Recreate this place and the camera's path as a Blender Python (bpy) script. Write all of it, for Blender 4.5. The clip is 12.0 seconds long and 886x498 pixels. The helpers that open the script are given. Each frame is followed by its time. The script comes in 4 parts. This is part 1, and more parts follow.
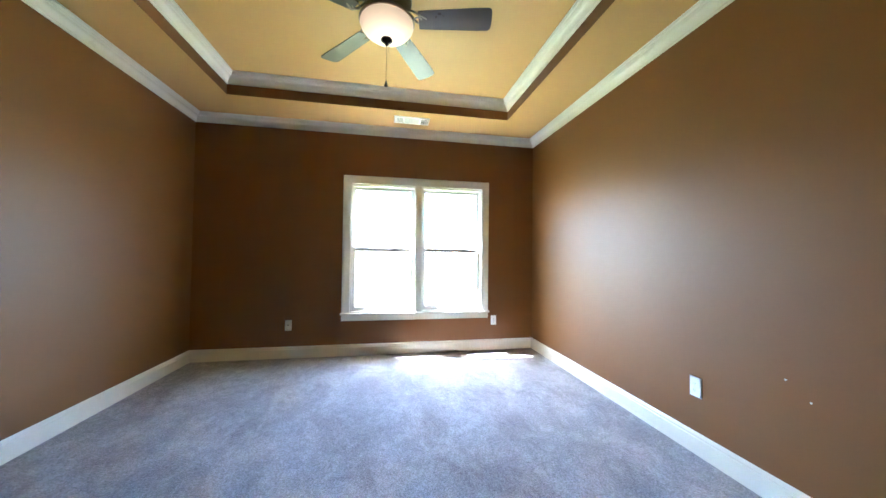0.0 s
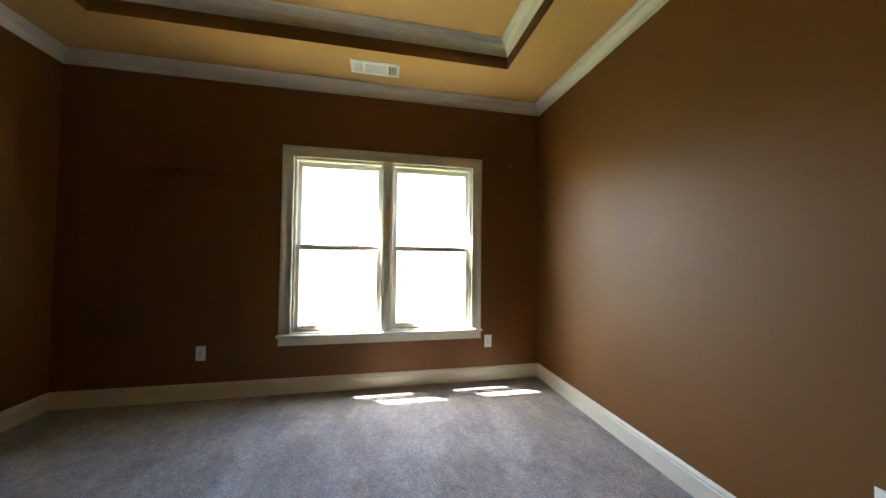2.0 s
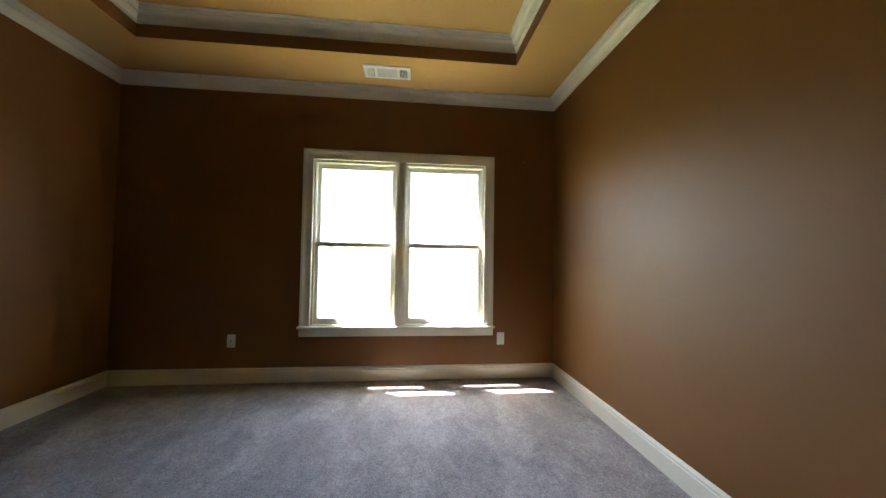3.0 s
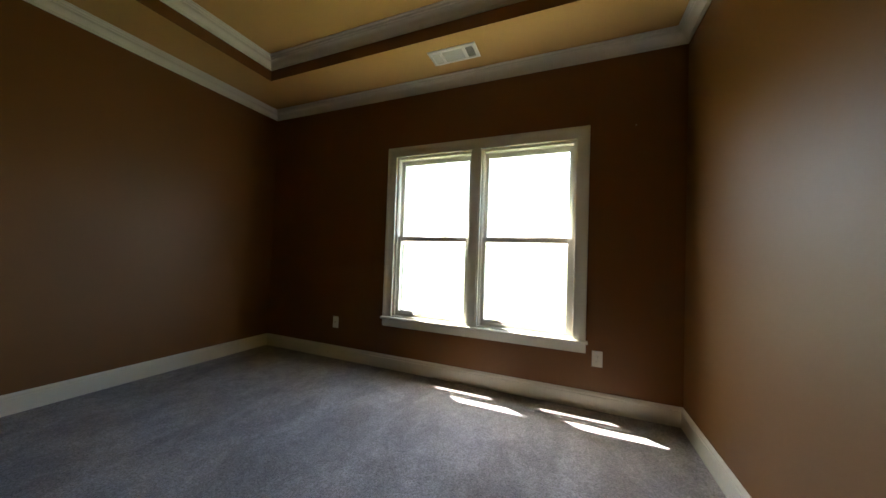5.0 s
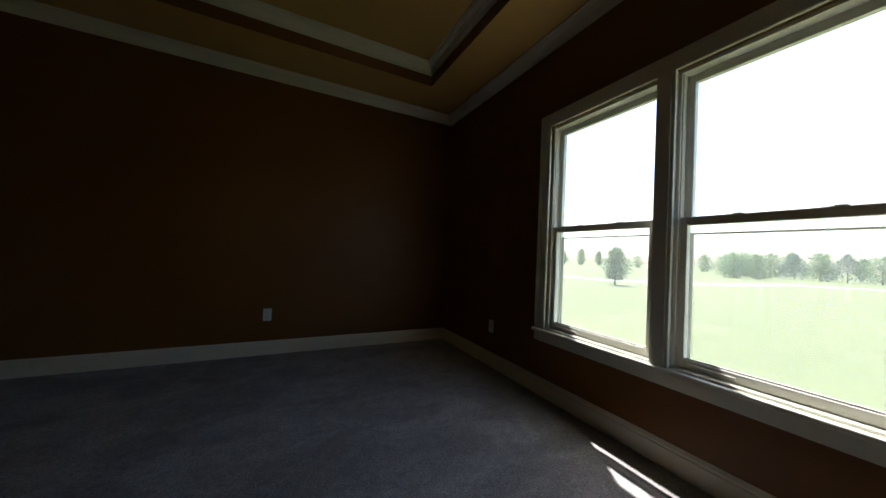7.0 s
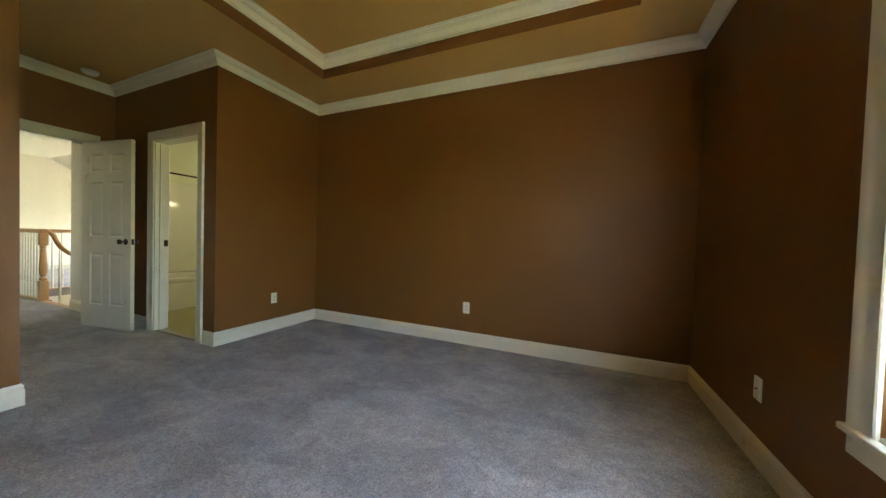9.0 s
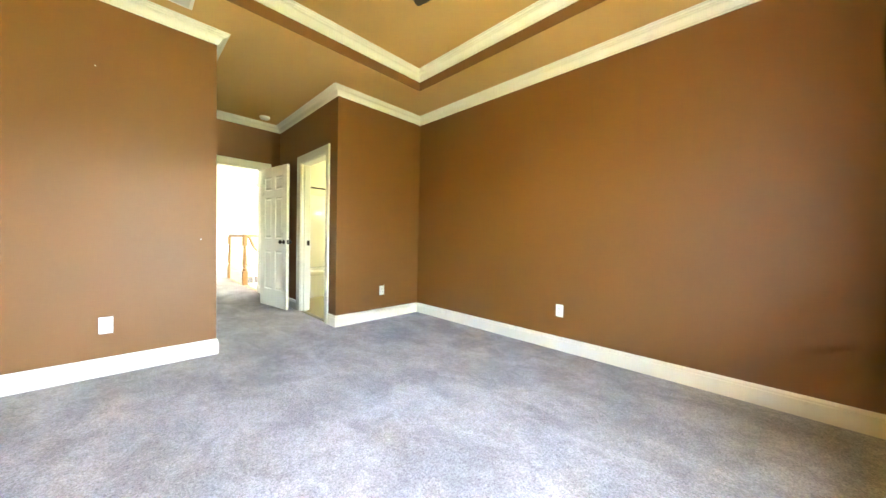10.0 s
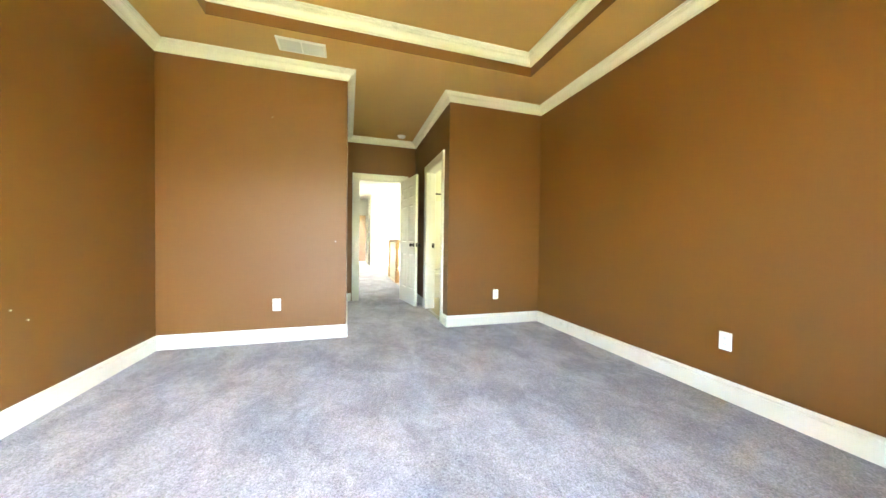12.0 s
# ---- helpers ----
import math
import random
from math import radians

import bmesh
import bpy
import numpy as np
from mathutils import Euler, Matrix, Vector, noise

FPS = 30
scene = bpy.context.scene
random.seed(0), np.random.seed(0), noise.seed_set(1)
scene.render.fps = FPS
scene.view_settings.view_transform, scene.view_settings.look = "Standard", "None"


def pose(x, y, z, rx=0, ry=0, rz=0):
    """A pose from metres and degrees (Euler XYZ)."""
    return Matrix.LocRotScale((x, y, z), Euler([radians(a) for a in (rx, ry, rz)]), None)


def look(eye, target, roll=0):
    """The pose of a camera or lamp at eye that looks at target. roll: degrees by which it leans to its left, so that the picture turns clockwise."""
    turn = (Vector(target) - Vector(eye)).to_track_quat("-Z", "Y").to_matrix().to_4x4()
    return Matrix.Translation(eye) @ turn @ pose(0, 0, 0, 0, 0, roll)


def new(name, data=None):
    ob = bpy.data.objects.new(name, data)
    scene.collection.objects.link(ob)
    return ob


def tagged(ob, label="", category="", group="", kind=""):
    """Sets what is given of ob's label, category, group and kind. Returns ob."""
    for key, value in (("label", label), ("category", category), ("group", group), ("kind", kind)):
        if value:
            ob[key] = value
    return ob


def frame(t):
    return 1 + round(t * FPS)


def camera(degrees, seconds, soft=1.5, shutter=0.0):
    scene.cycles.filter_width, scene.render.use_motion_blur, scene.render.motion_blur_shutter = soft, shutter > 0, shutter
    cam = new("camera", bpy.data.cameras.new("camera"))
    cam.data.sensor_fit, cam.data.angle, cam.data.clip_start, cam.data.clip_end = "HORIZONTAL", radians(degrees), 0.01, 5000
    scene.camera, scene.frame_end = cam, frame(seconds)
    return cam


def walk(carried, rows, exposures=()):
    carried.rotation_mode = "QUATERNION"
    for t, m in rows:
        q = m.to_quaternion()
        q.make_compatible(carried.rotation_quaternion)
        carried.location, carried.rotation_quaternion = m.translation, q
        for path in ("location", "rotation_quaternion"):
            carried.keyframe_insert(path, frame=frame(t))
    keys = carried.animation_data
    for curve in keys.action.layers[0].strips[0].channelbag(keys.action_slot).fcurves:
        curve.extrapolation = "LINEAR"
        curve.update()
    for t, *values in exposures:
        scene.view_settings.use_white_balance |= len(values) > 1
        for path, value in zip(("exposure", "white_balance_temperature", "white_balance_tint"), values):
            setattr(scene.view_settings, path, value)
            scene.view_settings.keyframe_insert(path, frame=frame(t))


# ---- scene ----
cam = camera(110.0, 12.0)
PATH = [
    (0, (-1.889, -3.834, 1.196), (-1.535, -1.866, 1.238), 0.7),
    (0.5, (-1.791, -3.406, 1.178), (-1.353, -1.455, 1.233), 0.5),
    (1, (-1.617, -3.001, 1.202), (-1.125, -1.064, 1.262), 0.5),
    (1.5, (-1.548, -2.859, 1.199), (-1.078, -0.916, 1.254), 0.6),
    (2, (-1.569, -2.894, 1.181), (-1.174, -0.934, 1.235), 0.7),
    (2.5, (-1.53, -2.931, 1.16), (-1.211, -0.958, 1.22), 0.7),
    (3, (-1.382, -2.966, 1.141), (-1.194, -0.976, 1.202), 0.9),
    (5, (-0.718, -2.602, 1.096), (-1.487, -0.757, 1.146), 2.0),
    (5.5, (-0.63, -2.412, 1.098), (-1.685, -0.713, 1.133), 2.2),
    (6, (-0.602, -2.254, 1.099), (-1.912, -0.744, 1.119), 2.1),
    (6.5, (-0.588, -2.055, 1.085), (-2.143, -0.797, 1.1), 2.2),
    (7, (-0.571, -1.776, 1.035), (-2.355, -0.873, 1.069), 2.5),
    (9, (-0.931, -0.864, 1.065), (-2.766, -1.659, 1.017), 1.8),
    (9.5, (-1.021, -0.743, 1.052), (-2.666, -1.879, 0.999), 1.6),
    (10, (-1.091, -0.628, 1.029), (-2.513, -2.033, 0.974), 1.3),
    (10.5, (-1.23, -0.528, 1.01), (-2.425, -2.131, 0.956), 1.0),
    (11, (-1.382, -0.437, 0.986), (-2.353, -2.184, 0.943), 0.9),
    (11.5, (-1.531, -0.422, 0.981), (-2.297, -2.269, 0.941), 0.8),
    (12, (-1.637, -0.523, 0.996), (-2.222, -2.436, 0.956), 0.8),
]
walk(cam, [(t, look(eye, target, roll)) for t, eye, target, roll in PATH],
     exposures=[(0.0, 6.2, 5050, 9), (0.5, 5.8, 5200, 9), (1.0, 5.3, 5700, 9), (1.5, 4.85, 6250, 8.5), (3.0, 4.6, 6300, 8.5), (5.0, 3.95, 6400, 7.5), (5.5, 3.65, 6250, 7),
                (6.0, 3.05, 6200, 7), (6.5, 2.45, 6150, 7), (7.2, 2.0, 6050, 7.5), (8.5, 4.0, 6400, 8), (8.8, 4.6, 6700, 8), (9.0, 5.2, 6800, 8), (9.3, 6.5, 6750, 9), (9.5, 6.95, 6700, 9), (10.0, 7.2, 6650, 9), (12.0, 7.15, 6600, 9)])

# ---- world, sun, lamps ----
world = bpy.data.worlds.new("sky")
scene.world = world
world.use_nodes = True
wn = world.node_tree
sky = wn.nodes.new("ShaderNodeTexSky")
sky.sky_type = "NISHITA"
sky.sun_disc = False
sky.sun_elevation = radians(64.4)
sky.sun_rotation = radians(-59)
sky.dust_density = 2.5
wn.nodes["Background"].inputs[1].default_value = 0.15
wn.links.new(sky.outputs[0], wn.nodes["Background"].inputs[0])

sun = new("sun", bpy.data.lights.new("sun", "SUN"))
sun.data.energy = 3.6
sun.data.angle = radians(0.53)
sun.data.color = (1.0, 0.95, 0.88)
sun.matrix_world = look((-3.0, 1.4, 6.0), (-3.0 + 0.41, 1.4 - 0.246, 5.0))


def point_lamp(name, at, watts, colour, radius):
    ob = new(name, bpy.data.lights.new(name, "POINT"))
    ob.data.energy, ob.data.color, ob.data.shadow_soft_size = watts, colour, radius
    ob.location = at
    return ob


# ---- materials ----
def material(name):
    m = bpy.data.materials.new(name)
    m.use_nodes = True
    return m, m.node_tree.nodes, m.node_tree.links, m.node_tree.nodes["Principled BSDF"]


def noise_node(n, l, scale, detail=3.0, rough=0.55, distort=0.0):
    co = n.new("ShaderNodeTexCoord")
    t = n.new("ShaderNodeTexNoise")
    t.inputs["Scale"].default_value = scale
    t.inputs["Detail"].default_value = detail
    t.inputs["Roughness"].default_value = rough
    t.inputs["Distortion"].default_value = distort
    l.new(co.outputs["Object"], t.inputs["Vector"])
    return t


def surface(name, colour, rough=0.5, metal=0.0, var=0.06, scale=3.0, fine=60.0, bump=0.1, depth=0.001, spec=0.5, sheen=0.0):
    """Base colour that wanders at two scales, roughness that follows, and fine relief."""
    m, n, l, b = material(name)
    big, small = noise_node(n, l, scale), noise_node(n, l, fine, 4.0, 0.6)
    add = n.new("ShaderNodeMath")
    add.operation = "MULTIPLY_ADD"
    add.inputs[1].default_value = 0.45
    l.new(small.outputs[0], add.inputs[0])
    half = n.new("ShaderNodeMath")
    half.operation = "MULTIPLY"
    half.inputs[1].default_value = 0.55
    l.new(big.outputs[0], half.inputs[0])
    l.new(half.outputs[0], add.inputs[2])
    ramp = n.new("ShaderNodeValToRGB")
    lo, hi = ramp.color_ramp.elements
    lo.position, hi.position = 0.28, 0.72
    lo.color = (*[c * (1 - var) for c in colour], 1)
    hi.color = (*[min(1, c * (1 + var)) for c in colour], 1)
    l.new(add.outputs[0], ramp.inputs[0])
    l.new(ramp.outputs[0], b.inputs["Base Color"])
    mr = n.new("ShaderNodeMapRange")
    mr.inputs[3].default_value, mr.inputs[4].default_value = max(0.02, rough - 0.07), min(1, rough + 0.07)
    l.new(big.outputs[0], mr.inputs[0])
    l.new(mr.outputs[0], b.inputs["Roughness"])
    b.inputs["Metallic"].default_value = metal
    b.inputs["Specular IOR Level"].default_value = spec
    if sheen:
        b.inputs["Sheen Weight"].default_value = sheen
    if bump:
        bn = n.new("ShaderNodeBump")
        bn.inputs["Strength"].default_value = bump
        bn.inputs["Distance"].default_value = depth
        l.new(small.outputs[0], bn.inputs["Height"])
        l.new(bn.outputs[0], b.inputs["Normal"])
    return m


def glow(name, colour, strength):
    m, n, l, b = material(name)
    b.inputs["Base Color"].default_value = (*colour, 1)
    b.inputs["Emission Color"].default_value = (*colour, 1)
    b.inputs["Emission Strength"].default_value = strength
    b.inputs["Roughness"].default_value = 0.3
    return m


WALL = surface("brown_wall_paint", (0.174, 0.0700, 0.0090), 0.53, var=0.08, scale=1.3, fine=220, bump=0.16, depth=0.0008, spec=0.48)
CEIL = surface("tan_ceiling_paint", (0.53, 0.315, 0.098), 0.6, var=0.05, scale=1.5, fine=180, bump=0.15, depth=0.001)
BASEPAINT = surface("off_white_baseboard_paint", (0.74, 0.70, 0.57), 0.3, var=0.04, scale=5, fine=90, bump=0.04)
TAN = surface("tan_wall_paint", (0.42, 0.30, 0.18), 0.6, var=0.05, scale=1.5, fine=200, bump=0.1)
TRIM = surface("cream_trim_paint", (0.70, 0.685, 0.58), 0.3, var=0.03, scale=4, fine=90, bump=0.04)
CREAM = surface("cream_wall_paint", (0.80, 0.77, 0.67), 0.6, var=0.03, scale=2, fine=200, bump=0.1)
BATHP = surface("yellow_bath_paint", (0.70, 0.70, 0.52), 0.5, var=0.03, scale=2, fine=200, bump=0.1)
WHITE = surface("white_plastic", (0.80, 0.79, 0.76), 0.3, var=0.02, bump=0.0)
SLOT_SHADE = surface("slot_shade", (0.02, 0.02, 0.02), 0.6, bump=0.0)
GRILLE = surface("grille_enamel", (0.60, 0.60, 0.57), 0.4, var=0.03, bump=0.02)
DUCT_SHADE = surface("duct_shade", (0.06, 0.06, 0.055), 0.7, bump=0.0)
VINYL = surface("vinyl_sash", (0.76, 0.74, 0.66), 0.35, var=0.03, bump=0.03)
BRONZE = surface("dark_bronze", (0.035, 0.026, 0.02), 0.35, metal=0.8, var=0.2, fine=40, bump=0.05)
PEWTER = surface("brushed_pewter", (0.24, 0.20, 0.15), 0.35, metal=0.9, var=0.15, fine=80, bump=0.05)
BLADE = surface("walnut_blade", (0.045, 0.028, 0.019), 0.30, var=0.12, spec=0.42, scale=6, fine=50, bump=0.05)
OAK = surface("golden_oak", (0.50, 0.28, 0.11), 0.35, var=0.18, scale=5, fine=45, bump=0.1)
TUBW = surface("white_fiberglass", (0.80, 0.78, 0.68), 0.08, var=0.02, bump=0.0)
CHROME = surface("dull_chrome", (0.45, 0.43, 0.40), 0.2, metal=1.0, var=0.05, bump=0.0)
VINYLF = surface("olive_vinyl_floor", (0.33, 0.29, 0.14), 0.35, var=0.15, scale=6, fine=30, bump=0.05)
BRICKX = surface("outer_wall", (0.42, 0.26, 0.19), 0.8, var=0.15, scale=3, fine=30, bump=0.3)
CHAIN = surface("brass_chain", (0.25, 0.16, 0.07), 0.35, metal=0.9, bump=0.0)
BARK = surface("bark", (0.10, 0.075, 0.055), 0.9, var=0.3, scale=8, fine=30, bump=0.5, depth=0.02)
ROADM = surface("pale_gravel_road", (0.42, 0.40, 0.36), 0.9, var=0.1, scale=0.2, fine=3, bump=0.2)
BLADE.node_tree.nodes["Principled BSDF"].inputs["Coat Weight"].default_value = 0.12
BLADE.node_tree.nodes["Principled BSDF"].inputs["Coat Roughness"].default_value = 0.12


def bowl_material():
    """Frosted glass; the unbuilt bulbs' hot spot is a radial ramp in its emission."""
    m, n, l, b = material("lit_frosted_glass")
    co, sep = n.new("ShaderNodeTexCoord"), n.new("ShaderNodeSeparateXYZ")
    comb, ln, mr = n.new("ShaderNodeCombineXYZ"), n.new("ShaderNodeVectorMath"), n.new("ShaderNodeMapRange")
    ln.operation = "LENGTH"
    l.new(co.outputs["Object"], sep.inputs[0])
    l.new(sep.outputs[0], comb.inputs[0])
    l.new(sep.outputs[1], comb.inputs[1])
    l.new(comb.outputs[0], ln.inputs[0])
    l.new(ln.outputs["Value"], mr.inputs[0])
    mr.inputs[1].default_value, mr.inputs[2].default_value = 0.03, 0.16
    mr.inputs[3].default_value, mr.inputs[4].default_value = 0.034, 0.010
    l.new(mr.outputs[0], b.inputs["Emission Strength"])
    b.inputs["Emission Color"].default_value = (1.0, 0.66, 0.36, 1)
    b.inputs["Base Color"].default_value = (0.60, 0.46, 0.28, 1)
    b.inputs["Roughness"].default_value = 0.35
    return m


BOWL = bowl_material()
BULB = glow("lit_bulb_glass", (1.0, 0.80, 0.48), 0.5)


def carpet_material():
    m, n, l, b = material("grey_cut_pile_carpet")
    patch = noise_node(n, l, 2.7, 5, 0.62, 0.5)
    brush = noise_node(n, l, 15.0, 5, 0.76, 1.3)
    for tex, turn, squeeze in ((patch, 24, 0.72), (brush, 31, 0.85)):
        # strokes of the vacuum cleaner, longer than they are wide
        mp = n.new("ShaderNodeMapping")
        mp.inputs["Rotation"].default_value = (0, 0, radians(turn))
        mp.inputs["Scale"].default_value = (1.1, squeeze, 1.0)
        l.new(tex.inputs["Vector"].links[0].from_socket, mp.inputs["Vector"])
        l.new(mp.outputs[0], tex.inputs["Vector"])
    tuft = noise_node(n, l, 105.0, 5, 0.78, 0.6)

    def ramp(src, lo, hi, c0, c1):
        r = n.new("ShaderNodeValToRGB")
        r.color_ramp.elements[0].position, r.color_ramp.elements[1].position = lo, hi
        r.color_ramp.elements[0].color, r.color_ramp.elements[1].color = (*c0, 1), (*c1, 1)
        l.new(src.outputs[0], r.inputs[0])
        return r

    def times(p, q):
        x = n.new("ShaderNodeMix")
        x.data_type, x.blend_type = "RGBA", "MULTIPLY"
        x.inputs[0].default_value = 1.0
        l.new(p, x.inputs[6])
        l.new(q, x.inputs[7])
        return x.outputs[2]

    a = ramp(patch, 0.40, 0.60, (0.64, 0.602, 0.585), (0.93, 0.88, 0.855))
    c = ramp(brush, 0.40, 0.62, (0.74, 0.735, 0.74), (1.0, 1.0, 1.0))
    d = ramp(tuft, 0.36, 0.64, (0.25, 0.243, 0.242), (0.68, 0.665, 0.66))
    l.new(times(times(a.outputs[0], c.outputs[0]), d.outputs[0]), b.inputs["Base Color"])
    b.inputs["Roughness"].default_value = 0.95
    b.inputs["Specular IOR Level"].default_value = 0.12
    b.inputs["Sheen Weight"].default_value = 0.2
    b1, b2 = n.new("ShaderNodeBump"), n.new("ShaderNodeBump")
    b1.inputs["Strength"].default_value, b1.inputs["Distance"].default_value = 0.9, 0.007
    b2.inputs["Strength"].default_value, b2.inputs["Distance"].default_value = 0.35, 0.010
    l.new(tuft.outputs[0], b1.inputs["Height"])
    l.new(brush.outputs[0], b2.inputs["Height"])
    l.new(b2.outputs[0], b1.inputs["Normal"])
    l.new(b1.outputs[0], b.inputs["Normal"])
    return m


CARPET = carpet_material()


def glass_material():
    m, n, l, b = material("window_glass")
    out = n["Material Output"]
    tr, gl, lw, mx = n.new("ShaderNodeBsdfTransparent"), n.new("ShaderNodeBsdfGlossy"), n.new("ShaderNodeLayerWeight"), n.new("ShaderNodeMixShader")
    gl.inputs["Roughness"].default_value = 0.01
    tr.inputs[0].default_value = (0.97, 0.985, 0.975, 1)
    pw, ad = n.new("ShaderNodeMath"), n.new("ShaderNodeMath")
    pw.operation, ad.operation = "POWER", "MULTIPLY_ADD"
    pw.inputs[1].default_value = 4.0
    ad.inputs[1].default_value, ad.inputs[2].default_value = 0.5, 0.03
    l.new(lw.outputs["Facing"], pw.inputs[0])
    l.new(pw.outputs[0], ad.inputs[0])
    l.new(ad.outputs[0], mx.inputs[0])
    l.new(tr.outputs[0], mx.inputs[1])
    l.new(gl.outputs[0], mx.inputs[2])
    l.new(mx.outputs[0], out.inputs[0])
    return m


GLASS = glass_material()


def screen_material():
    """Fine woven insect mesh, mostly open; haze is put into its pale threads."""
    m, n, l, b = material("insect_mesh_haze")
    out = n["Material Output"]
    tr, tl, df = n.new("ShaderNodeBsdfTransparent"), n.new("ShaderNodeBsdfTranslucent"), n.new("ShaderNodeBsdfDiffuse")
    m1, m2 = n.new("ShaderNodeMixShader"), n.new("ShaderNodeMixShader")
    tl.inputs[0].default_value, df.inputs[0].default_value = (0.75, 0.74, 0.68, 1), (0.5, 0.5, 0.47, 1)
    m1.inputs[0].default_value, m2.inputs[0].default_value = 0.25, 0.20
    l.new(tl.outputs[0], m1.inputs[1])
    l.new(df.outputs[0], m1.inputs[2])
    l.new(tr.outputs[0], m2.inputs[1])
    l.new(m1.outputs[0], m2.inputs[2])
    l.new(m2.outputs[0], out.inputs[0])
    return m


MESH = screen_material()


def grass_material():
    m, n, l, b = material("mown_grass")
    a, c, d = noise_node(n, l, 0.05, 4), noise_node(n, l, 0.9, 5, 0.7), noise_node(n, l, 14.0, 3, 0.7)
    mx = n.new("ShaderNodeMix")
    mx.data_type = "FLOAT"
    mx.inputs[0].default_value = 0.5
    l.new(a.outputs[0], mx.inputs[2])
    l.new(c.outputs[0], mx.inputs[3])
    ramp = n.new("ShaderNodeValToRGB")
    lo, hi = ramp.color_ramp.elements
    lo.position, hi.position = 0.35, 0.65
    lo.color, hi.color = (0.078, 0.090, 0.024, 1), (0.122, 0.130, 0.038, 1)
    l.new(mx.outputs[0], ramp.inputs[0])
    l.new(ramp.outputs[0], b.inputs["Base Color"])
    b.inputs["Roughness"].default_value = 0.9
    bn = n.new("ShaderNodeBump")
    bn.inputs["Strength"].default_value, bn.inputs["Distance"].default_value = 0.6, 0.05
    l.new(d.outputs[0], bn.inputs["Height"])
    l.new(bn.outputs[0], b.inputs["Normal"])
    return m


GRASS = grass_material()


def leaf_material(name, lo_c, hi_c):
    m, n, l, b = material(name)
    g = n.new("ShaderNodeNewGeometry")
    ramp = n.new("ShaderNodeValToRGB")
    lo, hi = ramp.color_ramp.elements
    lo.color, hi.color = (*lo_c, 1), (*hi_c, 1)
    l.new(g.outputs["Random Per Island"], ramp.inputs[0])
    out = n["Material Output"]
    df, tl, mx = n.new("ShaderNodeBsdfDiffuse"), n.new("ShaderNodeBsdfTranslucent"), n.new("ShaderNodeMixShader")
    mx.inputs[0].default_value = 0.45
    l.new(ramp.outputs[0], df.inputs[0])
    l.new(ramp.outputs[0], tl.inputs[0])
    l.new(df.outputs[0], mx.inputs[1])
    l.new(tl.outputs[0], mx.inputs[2])
    l.new(mx.outputs[0], out.inputs[0])
    return m


# greens lifted past true foliage, so haze is painted into the trees
LEAF = leaf_material("haze_lifted_leaves", (0.13, 0.185, 0.10), (0.26, 0.33, 0.18))
LEAFD = leaf_material("haze_lifted_needles", (0.12, 0.16, 0.13), (0.20, 0.25, 0.20))


# ---- builders ----
def box(bm, x0, x1, y0, y1, z0, z1, m=None, mat=0):
    v = [bm.verts.new((x, y, z)) for x in (x0, x1) for y in (y0, y1) for z in (z0, z1)]
    faces = [bm.faces.new([v[i] for i in q]) for q in
             ((0, 1, 3, 2), (4, 6, 7, 5), (0, 4, 5, 1), (2, 3, 7, 6), (0, 2, 6, 4), (1, 5, 7, 3))]
    for f in faces:
        f.material_index = mat
    if m is not None:
        bmesh.ops.transform(bm, matrix=m, verts=v)
    return faces


def soft_box(bm, x0, x1, y0, y1, z0, z1, r=0.003, seg=2):
    tmp = bmesh.new()
    box(tmp, x0, x1, y0, y1, z0, z1)
    bmesh.ops.bevel(tmp, geom=tmp.edges[:], offset=r, segments=seg, affect="EDGES", profile=0.5)
    join(bm, tmp)


def join(bm, tmp, m=None):
    if m is not None:
        bmesh.ops.transform(tmp, matrix=m, verts=tmp.verts[:])
    me = bpy.data.meshes.new("tmp")
    tmp.to_mesh(me)
    tmp.free()
    bm.from_mesh(me)
    bpy.data.meshes.remove(me)


def lathe(bm, prof, seg=24, m=None):
    """Turned about z: prof is (radius, z) from one end to the other; closed with caps where radius is above zero."""
    tmp = bmesh.new()
    rings = []
    for r, z in prof:
        if r < 1e-6:
            rings.append([tmp.verts.new((0, 0, z))])
        else:
            rings.append([tmp.verts.new((r * math.cos(2 * math.pi * i / seg), r * math.sin(2 * math.pi * i / seg), z)) for i in range(seg)])
    for a, b in zip(rings, rings[1:]):
        for i in range(seg):
            q = [a[i % len(a)], a[(i + 1) % len(a)], b[(i + 1) % len(b)], b[i % len(b)]]
            q = list(dict.fromkeys(q))
            if len(q) > 2:
                tmp.faces.new(q)
    for ring in (rings[0], rings[-1]):
        if len(ring) > 2:
            tmp.faces.new(ring)
    bmesh.ops.recalc_face_normals(tmp, faces=tmp.faces[:])
    join(bm, tmp, m)


